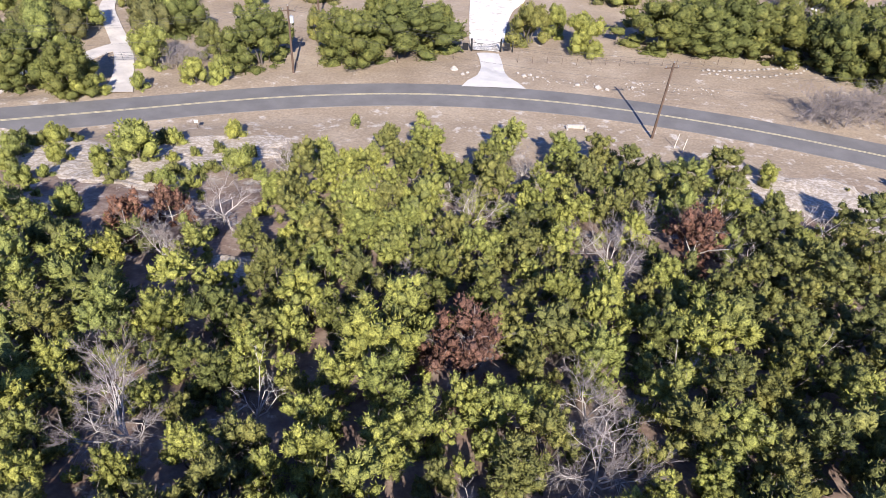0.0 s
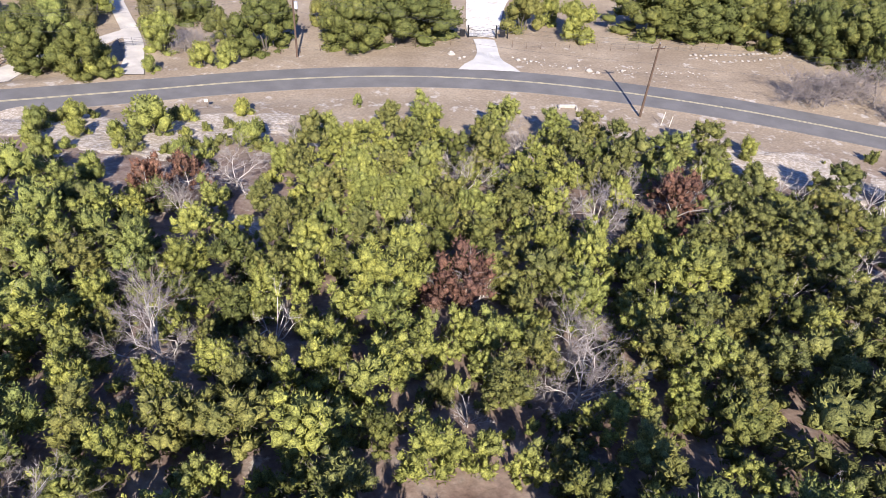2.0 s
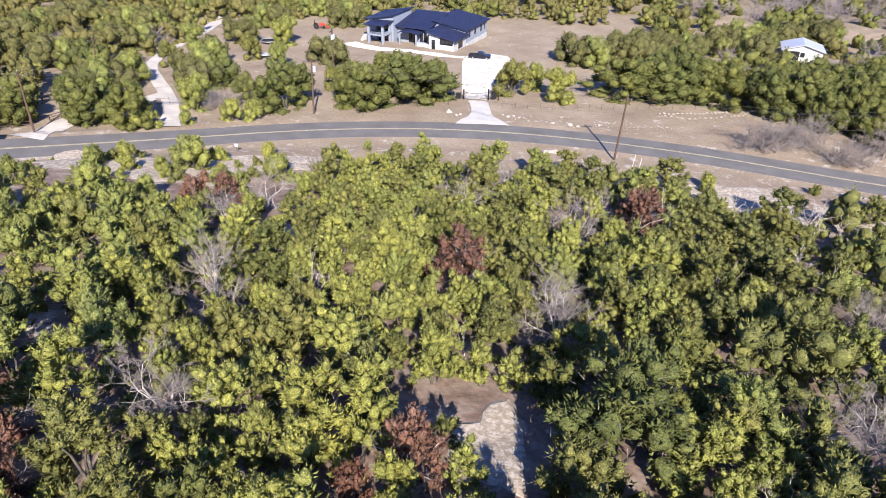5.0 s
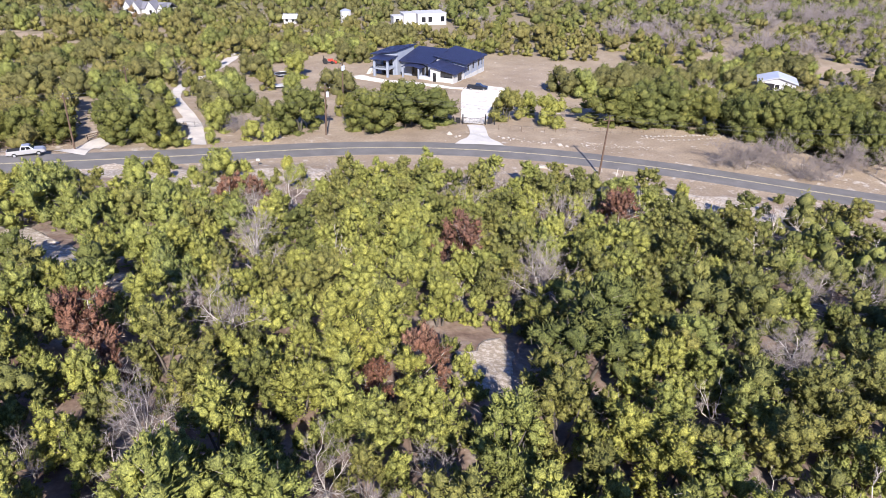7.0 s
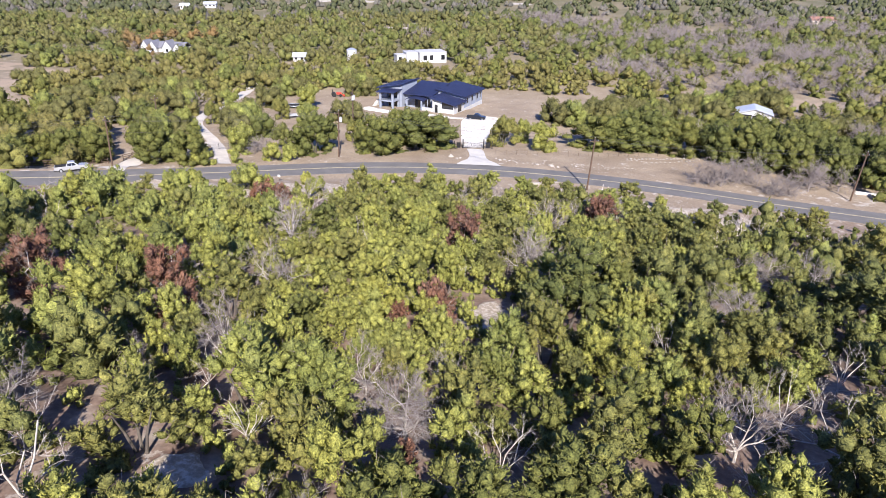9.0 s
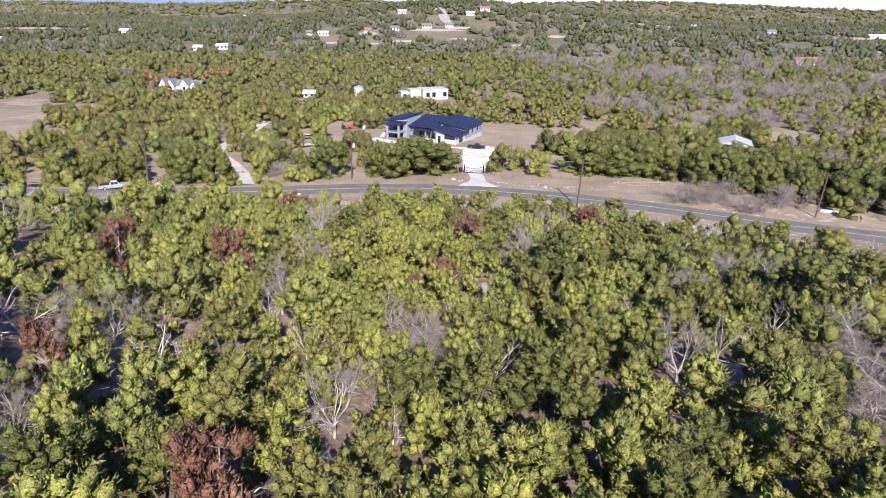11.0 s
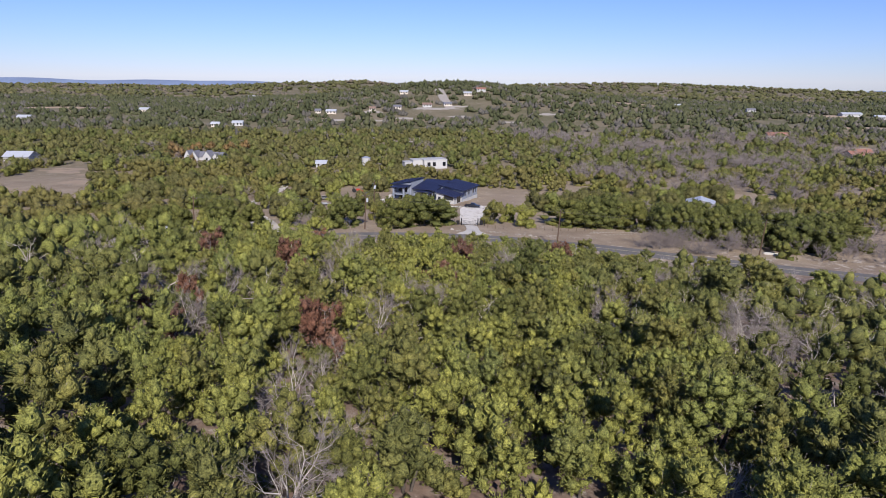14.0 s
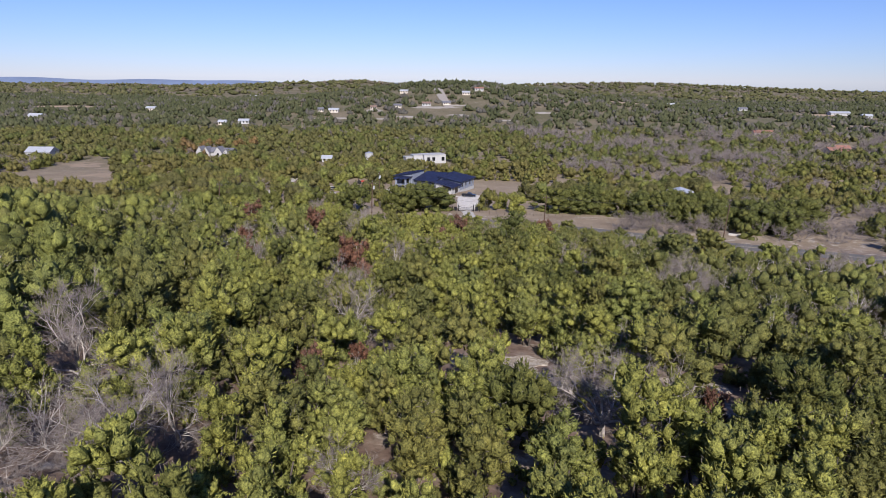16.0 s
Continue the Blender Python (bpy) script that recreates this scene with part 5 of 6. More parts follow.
def modern_house():
    h = empty("modern_house", pose(4.6, 144.6, -4.7, 0, 0, -25.8), "modern pale grey house with sloping navy metal roofs", "house")
    # two-storey left wing, roof rising to the right
    part("wall", wallm(rect(-25.6, -0.5, -18.0, 9.5), (5.3, 6.7, 6.7, 5.3)), STUCCO, h)
    roofm(h, -26.2, -1.3, -17.6, 10.3, 5.45, 7.0, 7.0, 5.45, seams=11)
    window(h, -25.1, 3.6, -24.1, 4.8, -0.5)
    window(h, -25.1, 0.7, -24.3, 2.2, -0.5)
    # porch tower with a balcony
    for x in (-23.0, -18.9):
        for y in (-4.4, -0.8):
            part("post", boxm(x - 0.3, y - 0.3, -0.6, x + 0.3, y + 0.3, 4.95, bevel=0.02), STUCCO, h)
    part("balcony", boxm(-23.4, -4.7, 2.25, -18.5, -0.56, 2.6), STUCCO, h)
    rail = part("railing", boxm(-22.7, -4.5, 3.5, -19.2, -4.42, 3.58), BLACK, h)
    for i in range(19):
        x = -22.65 + i * 0.19
        part("baluster", tubem((x, -4.46, 2.6), (x, -4.46, 3.52), 0.018, 0.018, n=4), BLACK, rail)
    roofm(h, -24.0, -5.3, -17.9, -0.2, 5.0, 5.2, 5.5, 5.3, 0.22)
    window(h, -22.4, 0.05, -19.4, 2.1, -0.52, name="glass_door")
    window(h, -22.4, 2.7, -19.4, 4.7, -0.52, name="glass_door")
    # outside stair at the left
    stair = part("stair", boxm(-26.6, -3.4, -0.6, -25.65, -3.0, 0.3), CONCRETE, h)
    for i in range(8):
        part("step", boxm(-26.6, -3.0 + i * 0.3, -0.6, -25.65, -2.7 + i * 0.3, 0.3 + i * 0.18), CONCRETE, stair)
    # entry and middle wing
    part("wall", wallm(rect(-17.95, 1.6, -9.05, 11.5), (4.0, 4.0, 5.7, 5.7)), STUCCO, h)
    roofm(h, -17.95, 0.2, -8.3, 12.4, 4.15, 4.15, 6.0, 6.0, seams=16)
    window(h, -14.6, 0.05, -12.8, 2.6, 1.58, name="door")
    window(h, -11.4, 0.5, -10.6, 3.1, 1.58)
    window(h, -10.3, 0.5, -9.5, 3.1, 1.58)
    can = bmesh.new()                               # bowed canopy over the entry
    for i in range(8):
        a0, a1 = math.pi * i / 8, math.pi * (i + 1) / 8
        x0, x1 = -13.2 - 2.9 * math.cos(a0), -13.2 - 2.9 * math.cos(a1)
        slab(can, [(x0, -2.0, 2.9 + 0.6 * math.sin(a0)), (x1, -2.0, 2.9 + 0.6 * math.sin(a1)), (x1, 1.55, 3.0 + 0.6 * math.sin(a1)), (x0, 1.55, 3.0 + 0.6 * math.sin(a0))], 0.16)
    part("canopy", can, NAVY, h)
    for x in (-15.6, -10.8):
        part("post", boxm(x - 0.2, -1.9, -0.6, x + 0.2, -1.5, 2.86, bevel=0.02), STUCCO, h)
    part("planter_wall", boxm(-11.0, -1.6, -0.6, -7.2, -1.3, 1.0, bevel=0.02), WHITE, h)
    # big right wing, roof falling to the right
    part("wall", wallm(rect(-9.0, 5.2, -0.1, 19.0), (5.4, 3.9, 3.9, 5.4)), STUCCO, h)
    roofm(h, -9.4, 4.4, 0.7, 19.6, 5.6, 4.05, 4.05, 5.6, seams=18)
    for y in (7.0, 10.6, 14.6, 17.2):
        window(h, y, 1.7, y + 0.8, 3.2, -0.1, "x")
    for y in (9.2, 13.9, 17.6):
        part("pilaster", boxm(-0.1, y, -0.6, 0.06, y + 0.22, 3.75), STEEL, h)
    part("plinth", boxm(-0.1, 5.3, -0.7, 0.05, 18.9, 0.55), WHITE, h)
    # low front wing with a clerestory under its roof
    part("wall", wallm(rect(-7.0, -2.2, -0.2, 5.1), (4.0, 2.6, 2.6, 4.0)), WHITE, h)
    roofm(h, -7.5, -3.0, 0.7, 5.6, 4.4, 2.9, 2.9, 4.4, seams=14)
    window(h, -6.2, 0.05, -5.3, 2.4, -2.22, name="door")
    gl = bmesh.new()
    wall_prism(gl, rect(-3.9, -2.27, -0.4, -2.15), (3.35, 2.55, 2.55, 3.35), 1.5)
    c = part("clerestory", gl, GLASS, h, "dark glazed band under the sloping eave")
    for x in (-3.9, -2.7, -1.5, -0.45):
        part("mullion", boxm(x, -2.33, 1.5, x + 0.07, -2.28, 2.5), BLACK, c)
    window(h, 0.4, 0.05, 3.4, 2.3, -0.2, "x", name="garage_door", frame_mat=WHITE)


modern_house()


def pickup(x, y, turn, paint, label):
    """A crew-cab pickup truck, nose along +x before turning."""
    t = empty("pickup_truck", pose(x, y, float(land(x, y)) + 0.08, 0, 0, turn) @ Matrix.Scale(0.92, 4), label, "pickup truck")
    bm = bmesh.new()
    side = [(-2.85, 0.55), (-2.85, 1.12), (-0.75, 1.15), (-0.7, 1.12), (1.05, 1.14), (2.55, 1.02), (2.78, 0.85), (2.8, 0.5), (2.4, 0.42), (-2.4, 0.42)]
    l, r = [bm.verts.new((px, -0.95, pz)) for px, pz in side], [bm.verts.new((px, 0.95, pz)) for px, pz in side]
    bm.faces.new(l)
    bm.faces.new(r[::-1])
    for i in range(len(side)):
        j = (i + 1) % len(side)
        bm.faces.new((l[i], r[i], r[j], l[j]))
    bmesh.ops.recalc_face_normals(bm, faces=bm.faces)
    bmesh.ops.bevel(bm, geom=bm.edges[:], offset=0.05, segments=2, affect="EDGES")
    body = part("body", bm, paint, t)
    cab = bmesh.new()
    lo, hi = [(-0.75, 0.92), (1.3, 0.92), (1.3, -0.92), (-0.75, -0.92)], [(-0.5, 0.74), (0.55, 0.74), (0.55, -0.74), (-0.5, -0.74)]
    a, b = [cab.verts.new((*q, 1.1)) for q in lo], [cab.verts.new((*q, 1.78)) for q in hi]
    cab.faces.new(b)
    cab.faces.new(a[::-1])
    for i in range(4):
        cab.faces.new((a[i], b[i], b[(i + 1) % 4], a[(i + 1) % 4]))
    bmesh.ops.recalc_face_normals(cab, faces=cab.faces)
    bmesh.ops.bevel(cab, geom=cab.edges[:], offset=0.06, segments=2, affect="EDGES")
    part("cab", cab, paint, t)
    for s in (-1, 1):
        for x0, x1 in ((-0.6, 0.08), (0.16, 0.95)):
            g = bmesh.new()
            slope = 0.18 / 0.68
            q = [(x0, 1.18), (x1, 1.18), (min(x1, 0.62), 1.66), (max(x0, -0.48), 1.66)]
            vs = [g.verts.new((px, s * (0.93 - (pz - 1.1) * slope), pz)) for px, pz in q]
            ws = [g.verts.new((px, s * (0.90 - (pz - 1.1) * slope), pz)) for px, pz in q]
            g.faces.new(vs)
            g.faces.new(ws[::-1])
            for i in range(4):
                g.faces.new((vs[i], ws[i], ws[(i + 1) % 4], vs[(i + 1) % 4]))
            bmesh.ops.recalc_face_normals(g, faces=g.faces)
            part("side_window", g, GLASS, t)
    g = bmesh.new()
    slab(g, [(1.22, -0.8, 1.2), (1.22, 0.8, 1.2), (0.64, 0.68, 1.72), (0.64, -0.68, 1.72)], 0.03)
    bmesh.ops.translate(g, verts=g.verts, vec=(0.05, 0, 0.02))
    part("windscreen", g, GLASS, t)
    part("load_bed", boxm(-2.7, -0.8, 1.09, -0.85, 0.8, 1.17), RUBBER, t, "dark open load bed")
    part("bumper", boxm(2.76, -0.9, 0.45, 2.9, 0.9, 0.68, bevel=0.03), STEEL, t)
    part("bumper", boxm(-2.97, -0.9, 0.45, -2.83, 0.9, 0.66, bevel=0.03), STEEL, t)
    for x0 in (-1.75, 1.85):
        for y0 in (-0.86, 0.86):
            w = part("wheel", tubem((x0, y0 - 0.12, 0.38), (x0, y0 + 0.12, 0.38), 0.38, 0.38, n=18), RUBBER, t)
            part("rim", tubem((x0, y0 - 0.13, 0.38), (x0, y0 + 0.13, 0.38), 0.22, 0.22, n=12), STEEL, w)
    for y0 in (-0.72, 0.72):
        part("headlight", boxm(2.72, y0 - 0.16, 0.76, 2.8, y0 + 0.16, 0.92, bevel=0.02), WHITE, t)
        part("tail_light", boxm(-2.88, y0 - 0.1, 0.75, -2.82, y0 + 0.1, 1.05), REDPAINT, t)


pickup(-64.6, float(road_y(-64.6)) + 3.7, 25, SILVER, "silver crew-cab pickup truck parked on the road shoulder")
pickup(9.6, 135.6, -12, DARKPAINT, "dark crew-cab pickup truck parked on the white forecourt")


# ---- gate, fences and roadside things ----
def iron_gate():
    g = empty("driveway_gate", pose(6.9, 100.7, float(land(6.9, 100.7)) + 0.06), "black iron double gate with arched top across the driveway", "gate")
    for s in (-1, 1):
        part("gate_post", boxm(s * 2.35 - 0.12, -0.12, -0.4, s * 2.35 + 0.12, 0.12, 2.0, bevel=0.02), BLACK, g)
        f = bmesh.new()
        tube(f, (s * 2.2, 0, 0.12), (s * 0.05, 0, 0.12), 0.035, 0.035, 5)
        for i in range(6):
            x0, x1 = s * (2.2 - i * 0.358), s * (2.2 - (i + 1) * 0.358)
            z0, z1 = 1.45 - 0.35 * math.sin(math.pi / 2 * i / 6), 1.45 - 0.35 * math.sin(math.pi / 2 * (i + 1) / 6)
            tube(f, (x0, 0, z0), (x1, 0, z1), 0.035, 0.035, 5)
        leaf = part("gate_leaf", f, BLACK, g)
        for i in range(13):
            x = s * (2.2 - i * 0.178)
            part("bar", tubem((x, 0, 0.12), (x, 0, 1.45 - 0.35 * math.sin(math.pi / 2 * i / 12)), 0.018, 0.018, n=4), BLACK, leaf)
        for k in (1.0, 1.9):
            part("side_panel", boxm(s * (2.35 + k) - 0.45, -0.03, 0.1, s * (2.35 + k) + 0.45, 0.03, 1.3), BLACK, g) if k < 1.5 else part("gate_post", boxm(s * (2.35 + k) - 0.08, -0.08, -0.4, s * (2.35 + k) + 0.08, 0.08, 1.6), BLACK, g)


iron_gate()


def wire_fence(points, label, height=1.25, gap=2.4, mat=None, rails=3, rail=0.006, post=0.035):
    """Posts with strands between them along a line."""
    x, y = smooth_line(points, gap)
    z = land(x, y)
    e = empty("fence", pose(float(x[0]), float(y[0]), float(z[0])), label, "fence")
    o = np.array([x[0], y[0], z[0]])
    for px, py, pz in zip(x, y, z):
        q = np.array([px, py, pz]) - o
        part("post", tubem(q - (0, 0, 0.3), q + (rng.normal(0, 0.03), rng.normal(0, 0.03), height), post, post * 0.9, n=6), mat or POLEWOOD, e)
    for k in range(rails):
        bm = bmesh.new()
        h = height * (0.35 + 0.6 * k / max(1, rails - 1))
        for i in range(len(x) - 1):
            tube(bm, np.array([x[i], y[i], z[i] + h]) - o, np.array([x[i + 1], y[i + 1], z[i + 1] + h]) - o, rail, rail, 4)
        part("strand", bm, WIRE if rail < 0.02 else (mat or POLEWOOD), e)


wire_fence([(11.6, 96.2), (18, 96.0), (26, 96.4), (37, 97.4), (50, 99)], "low wire fence on dark posts beside the driveway", 1.1, 2.3)
wire_fence([(1.6, 96.5), (-4, 94.5), (-12, 92.5), (-20, 90.6), (-30, 87.5)], "wire fence on wooden posts along the verge", 1.2, 3.0)
wire_fence([(-64, 78), (-72, 74), (-84, 68), (-98, 60)], "dark wooden ranch fence under the oaks", 1.3, 2.6, rails=3, rail=0.05, post=0.07)
wire_fence([(-62, 80), (-60, 85), (-57, 90)], "dark wooden rail fence beside the gravel lane", 1.2, 2.2, rails=3, rail=0.05, post=0.07)


def farm_gate(x, y, turn):
    g = empty("farm_gate", pose(x, y, float(land(x, y)) + 0.05, 0, 0, turn), "grey tubular steel farm gate across the gravel driveway", "gate")
    for z in (0.25, 0.5, 0.75, 1.0, 1.25):
        part("rail", tubem((-1.9, 0, z), (1.9, 0, z), 0.025, 0.025, n=6), WIRE, g)
    for x0 in (-1.95, 0, 1.95):
        part("upright", tubem((x0, 0, 0.15 if x0 == 0 else -0.3), (x0, 0, 1.4), 0.035, 0.035, n=6), WIRE, g)


farm_gate(-46.8, 90.2, 10)


def stone(x, y, size, label="rough pale limestone boulder lying beside the driveway", name="boulder"):
    bm = bmesh.new()
    bmesh.ops.create_icosphere(bm, subdivisions=2, radius=size)
    for v in bm.verts:
        v.co *= 1 + 0.55 * noise.noise(v.co / size * 1.6 + Vector((x, y, 0)))
        v.co.z *= 0.62
    ob = part(name, bm, LIMESTONE, None)
    ob.location = (x, y, float(land(x, y)) + size * 0.3)
    return tagged(ob, label, "boulder", "boulders by the driveway")


for x, y, s in ((1.6, 92.1, 0.75), (2.9, 89.8, 0.45), (3.6, 90.6, 0.35), (12.0, 90.2, 0.5), (13.0, 90.8, 0.4), (13.9, 89.9, 0.35), (11.2, 91.3, 0.3), (19.5, 87.5, 0.5), (22.4, 86.8, 0.6), (23.6, 86.2, 0.4), (27.5, 87.3, 0.35)):
    stone(x, y, s * 0.75)
# low dry-stone ring round the old bed under the oaks
x, y = smooth_line([(40.5, 95.4), (46, 95.9), (52, 97.2), (57, 99.4), (59.5, 102)], 0.85)
for px, py in zip(x, y):
    stone(float(px), float(py) + rng.normal(0, 0.12), rng.uniform(0.18, 0.32), "pale limestone rock in a low dry-stone edging", "edging_stone")


# the ring's near side, and loose stones raked out of the verge
x, y = smooth_line([(41, 93.8), (46, 93.3), (52, 94.3), (57, 96.9), (59.5, 99.5)], 1.05)
for px, py in zip(x, y):
    stone(float(px), float(py) + rng.normal(0, 0.15), rng.uniform(0.15, 0.26), "pale limestone rock in a low dry-stone edging", "edging_stone")
for _ in range(90):
    x = rng.uniform(13, 40)
    y = max(rng.normal(89.5 - 0.05 * x, 1.3), float(road_y(x)) + ROAD_HALF + 1.0)
    tagged(stone(x, y, rng.uniform(0.07, 0.15), "small loose limestone rock on the verge", "loose_stone"), group="loose stones on the verge")


def road_things():
    c = empty("culvert_head", pose(17.1, 74.2, float(land(17.1, 74.2))), "pale concrete culvert headwall at the road's edge", "culvert")
    part("headwall", boxm(-1.1, -0.2, -0.6, 1.1, 0.2, 0.42, bevel=0.04), LIMESTONE, c)
    part("wing", boxm(-1.3, -0.9, -0.6, -1.05, 0.18, 0.3, bevel=0.04), LIMESTONE, c)
    part("wing", boxm(1.05, -0.9, -0.6, 1.3, 0.18, 0.3, bevel=0.04), LIMESTONE, c)
    m = empty("marker_post", pose(-29.6, 69.4, float(land(-29.6, 69.4))), "small white marker sign on a short post", "sign")
    part("post", tubem((0, 0, -0.3), (0, 0, 1.2), 0.03, 0.03), POLEWOOD, m)
    part("plate", boxm(-0.25, -0.05, 0.75, 0.25, -0.03, 1.2, bevel=0.005), WHITE, m)
    for x0, y0 in ((28.6, 69.6), (29.2, 68.4)):
        w = empty("guy_marker", pose(x0, y0, float(land(x0, y0))), "pale slender guy-wire marker stake", "marker")
        part("stake", tubem((0, 0, -0.3), (0.25, 0, 1.9), 0.045, 0.04), CREAM, w)
    t = empty("concrete_barrier", pose(80.5, 74.4, float(land(80.5, 74.4)), 0, 0, -22), "long low white concrete barrier by the roadside", "barrier")
    part("block", boxm(-1.8, -0.25, -0.3, 1.8, 0.25, 0.55, bevel=0.06), CONCRETE, t)


road_things()


# ---- utility poles and their lines ----
def utility_pole(x, y, height, lean, turn=0.0, cans=0, label="tall dark wooden utility pole beside the road"):
    m = pose(x, y, float(land(x, y)), 0, lean, 0) @ pose(0, 0, 0, 0, 0, turn)
    e = empty("utility_pole", m, label, "utility pole", "utility poles")
    part("pole", tubem((0, 0, -0.5), (0, 0, height), 0.17, 0.12, n=10), POLEWOOD, e)
    part("crossarm", boxm(-0.95, 0.12, height - 0.75, 0.95, 0.24, height - 0.62, bevel=0.01), POLEWOOD, e)
    tops = []
    for i in (-0.8, 0.0, 0.8):
        z = height - 0.62 if i else height
        part("insulator", tubem((i, 0.18 if i else 0, z), (i, 0.18 if i else 0, z + 0.2), 0.06, 0.03), STEEL, e)
        tops.append(m @ Vector((i, 0.18 if i else 0, z + 0.2)))
    tops.append(m @ Vector((0, 0, height - 2.6)))
    for k in range(cans):
        s = 0.42 * (1 - 2 * k)
        can = part("transformer", tubem((s, -0.12, height - 2.2), (s, -0.12, height - 1.3), 0.27, 0.27, n=12), TINROOF, e, "pale grey transformer can")
        part("bushing", tubem((s, -0.12, height - 1.3), (s, -0.12, height - 1.05), 0.06, 0.04), STEEL, can)
    return tops


pole_a = utility_pole(26.6, 72.4, 10.0, 3.0, 15)
pole_b = utility_pole(-21.6, 88.0, 9.5, 3.0, 0, 1, "dark wooden utility pole carrying a pale transformer")
pole_c = utility_pole(-21.4, 110.4, 10.5, 2.5, 80, 2, "wooden utility pole with two pale transformer cans")
pole_l = utility_pole(-61.6, 74.6, 9.5, 3.0, -25)
pole_r = utility_pole(75.6, 71.0, 9.5, 4.0, 20)
pole_m = utility_pole(-64.1, 102.5, 9.0, 3.0, 60)
pole_k = utility_pole(-76.9, 250.0, 10.0, 2.0)


def line_between(a, b, sag):
    """One wire, a thin tube that hangs between two points."""
    a, b = Vector(a), Vector(b)
    side = (b - a).cross(Vector((0, 0, 1))).normalized() * 0.012
    verts, faces = [], []
    for i in range(13):
        t = i / 12
        p = (b - a) * t - Vector((0, 0, 4 * sag * t * (1 - t)))
        verts += [tuple(p - side), tuple(p + side), tuple(p + Vector((0, 0, 0.02)))]
        if i:
            for k in range(3):
                m, n, q = 3 * i + k, 3 * i + (k + 1) % 3, 3 * (i - 1)
                faces += [(q + k, q + (k + 1) % 3, n), (q + k, n, m)]
    ob = new("power_line", np_mesh("power_line", verts, faces, [WIRE]))
    ob.location = a
    tagged(ob, "thin dark power line sagging between two poles", "power line", "power lines")


for one, two in ((pole_a, pole_b), (pole_b, pole_l), (pole_a, pole_r), (pole_b, pole_c), (pole_l, pole_m)):
    for i in (0, 1, 2, 3):
        line_between(one[i], two[i], 0.9)
for p in (pole_l, pole_r):
    for i in (0, 1, 2):
        d = Vector((-60, -26, 3)) if p is pole_l else Vector((60, -24, -2))
        line_between(p[i], Vector(p[i]) + d, 1.2)


# ---- far houses ----
def gabled(name, x, y, turn, w, d, h, rise, wall, roof, label, along="x", doors=(), windows=3):
    """A plain house with a gabled roof, its windows and a door on the side that faces the road."""
    e = empty(name, pose(x, y, float(land(x, y)), 0, 0, turn), label, "house" if "house" in name else "building")
    bm = bmesh.new()
    wall_prism(bm, rect(-w / 2, -d / 2, w / 2, d / 2), (h,) * 4, -1.0)
    gv = [(-w / 2, -d / 2), (-w / 2, d / 2), (w / 2, d / 2), (w / 2, -d / 2)]
    if along == "x":
        tri = [[(-w / 2, -d / 2, h), (-w / 2, d / 2, h), (-w / 2, 0, h + rise)], [(w / 2, -d / 2, h), (w / 2, d / 2, h), (w / 2, 0, h + rise)]]
    else:
        tri = [[(-w / 2, -d / 2, h), (w / 2, -d / 2, h), (0, -d / 2, h + rise)], [(-w / 2, d / 2, h), (w / 2, d / 2, h), (0, d / 2, h + rise)]]
    for t in tri:
        inner = [(px * 0.96 if along == "x" else px, py if along == "x" else py * 0.96, pz) for px, py, pz in t]
        a, b = [bm.verts.new(q) for q in t], [bm.verts.new(q) for q in inner]
        bm.faces.new(a)
        bm.faces.new(b[::-1])
        for i in range(3):
            bm.faces.new((a[i], b[i], b[(i + 1) % 3], a[(i + 1) % 3]))
    bmesh.ops.recalc_face_normals(bm, faces=bm.faces)
    part("wall", bm, wall, e)
    o = 0.5
    drop = o * rise / ((d if along == "x" else w) / 2)
    for s in (-1, 1):
        r = bmesh.new()
        if along == "x":
            slab(r, [(-w / 2 - o, s * (d / 2 + o), h - drop + 0.2), (w / 2 + o, s * (d / 2 + o), h - drop + 0.2), (w / 2 + o, 0, h + rise + 0.2), (-w / 2 - o, 0, h + rise + 0.2)], 0.2)
        else:
            slab(r, [(s * (w / 2 + o), -d / 2 - o, h - drop + 0.2), (s * (w / 2 + o), d / 2 + o, h - drop + 0.2), (0, d / 2 + o, h + rise + 0.2), (0, -d / 2 - o, h + rise + 0.2)], 0.2)
        part("roof", r, roof, e)
    for i in range(windows):
        x0 = -w / 2 + w * (i + 0.5) / windows
        window(e, x0 - 0.6, 0.9, x0 + 0.6, 2.2, -d / 2, frame_mat=WHITE)
    for x0 in doors:
        window(e, x0 - 1.4, 0.0, x0 + 1.4, 2.4, -d / 2, name="door", frame_mat=WHITE)
    return e


gabled("metal_shed", 91, 145, -22, 9.0, 7.5, 2.6, 1.3, WHITE, TINROOF, "white metal shed with a pale tin roof", "y", (-2.0,), 1)
gabled("farm_building", -218, 258, 0, 13, 9, 3.4, 2.2, WHITE, TINROOF, "white farm building with a pale tin roof", windows=4)


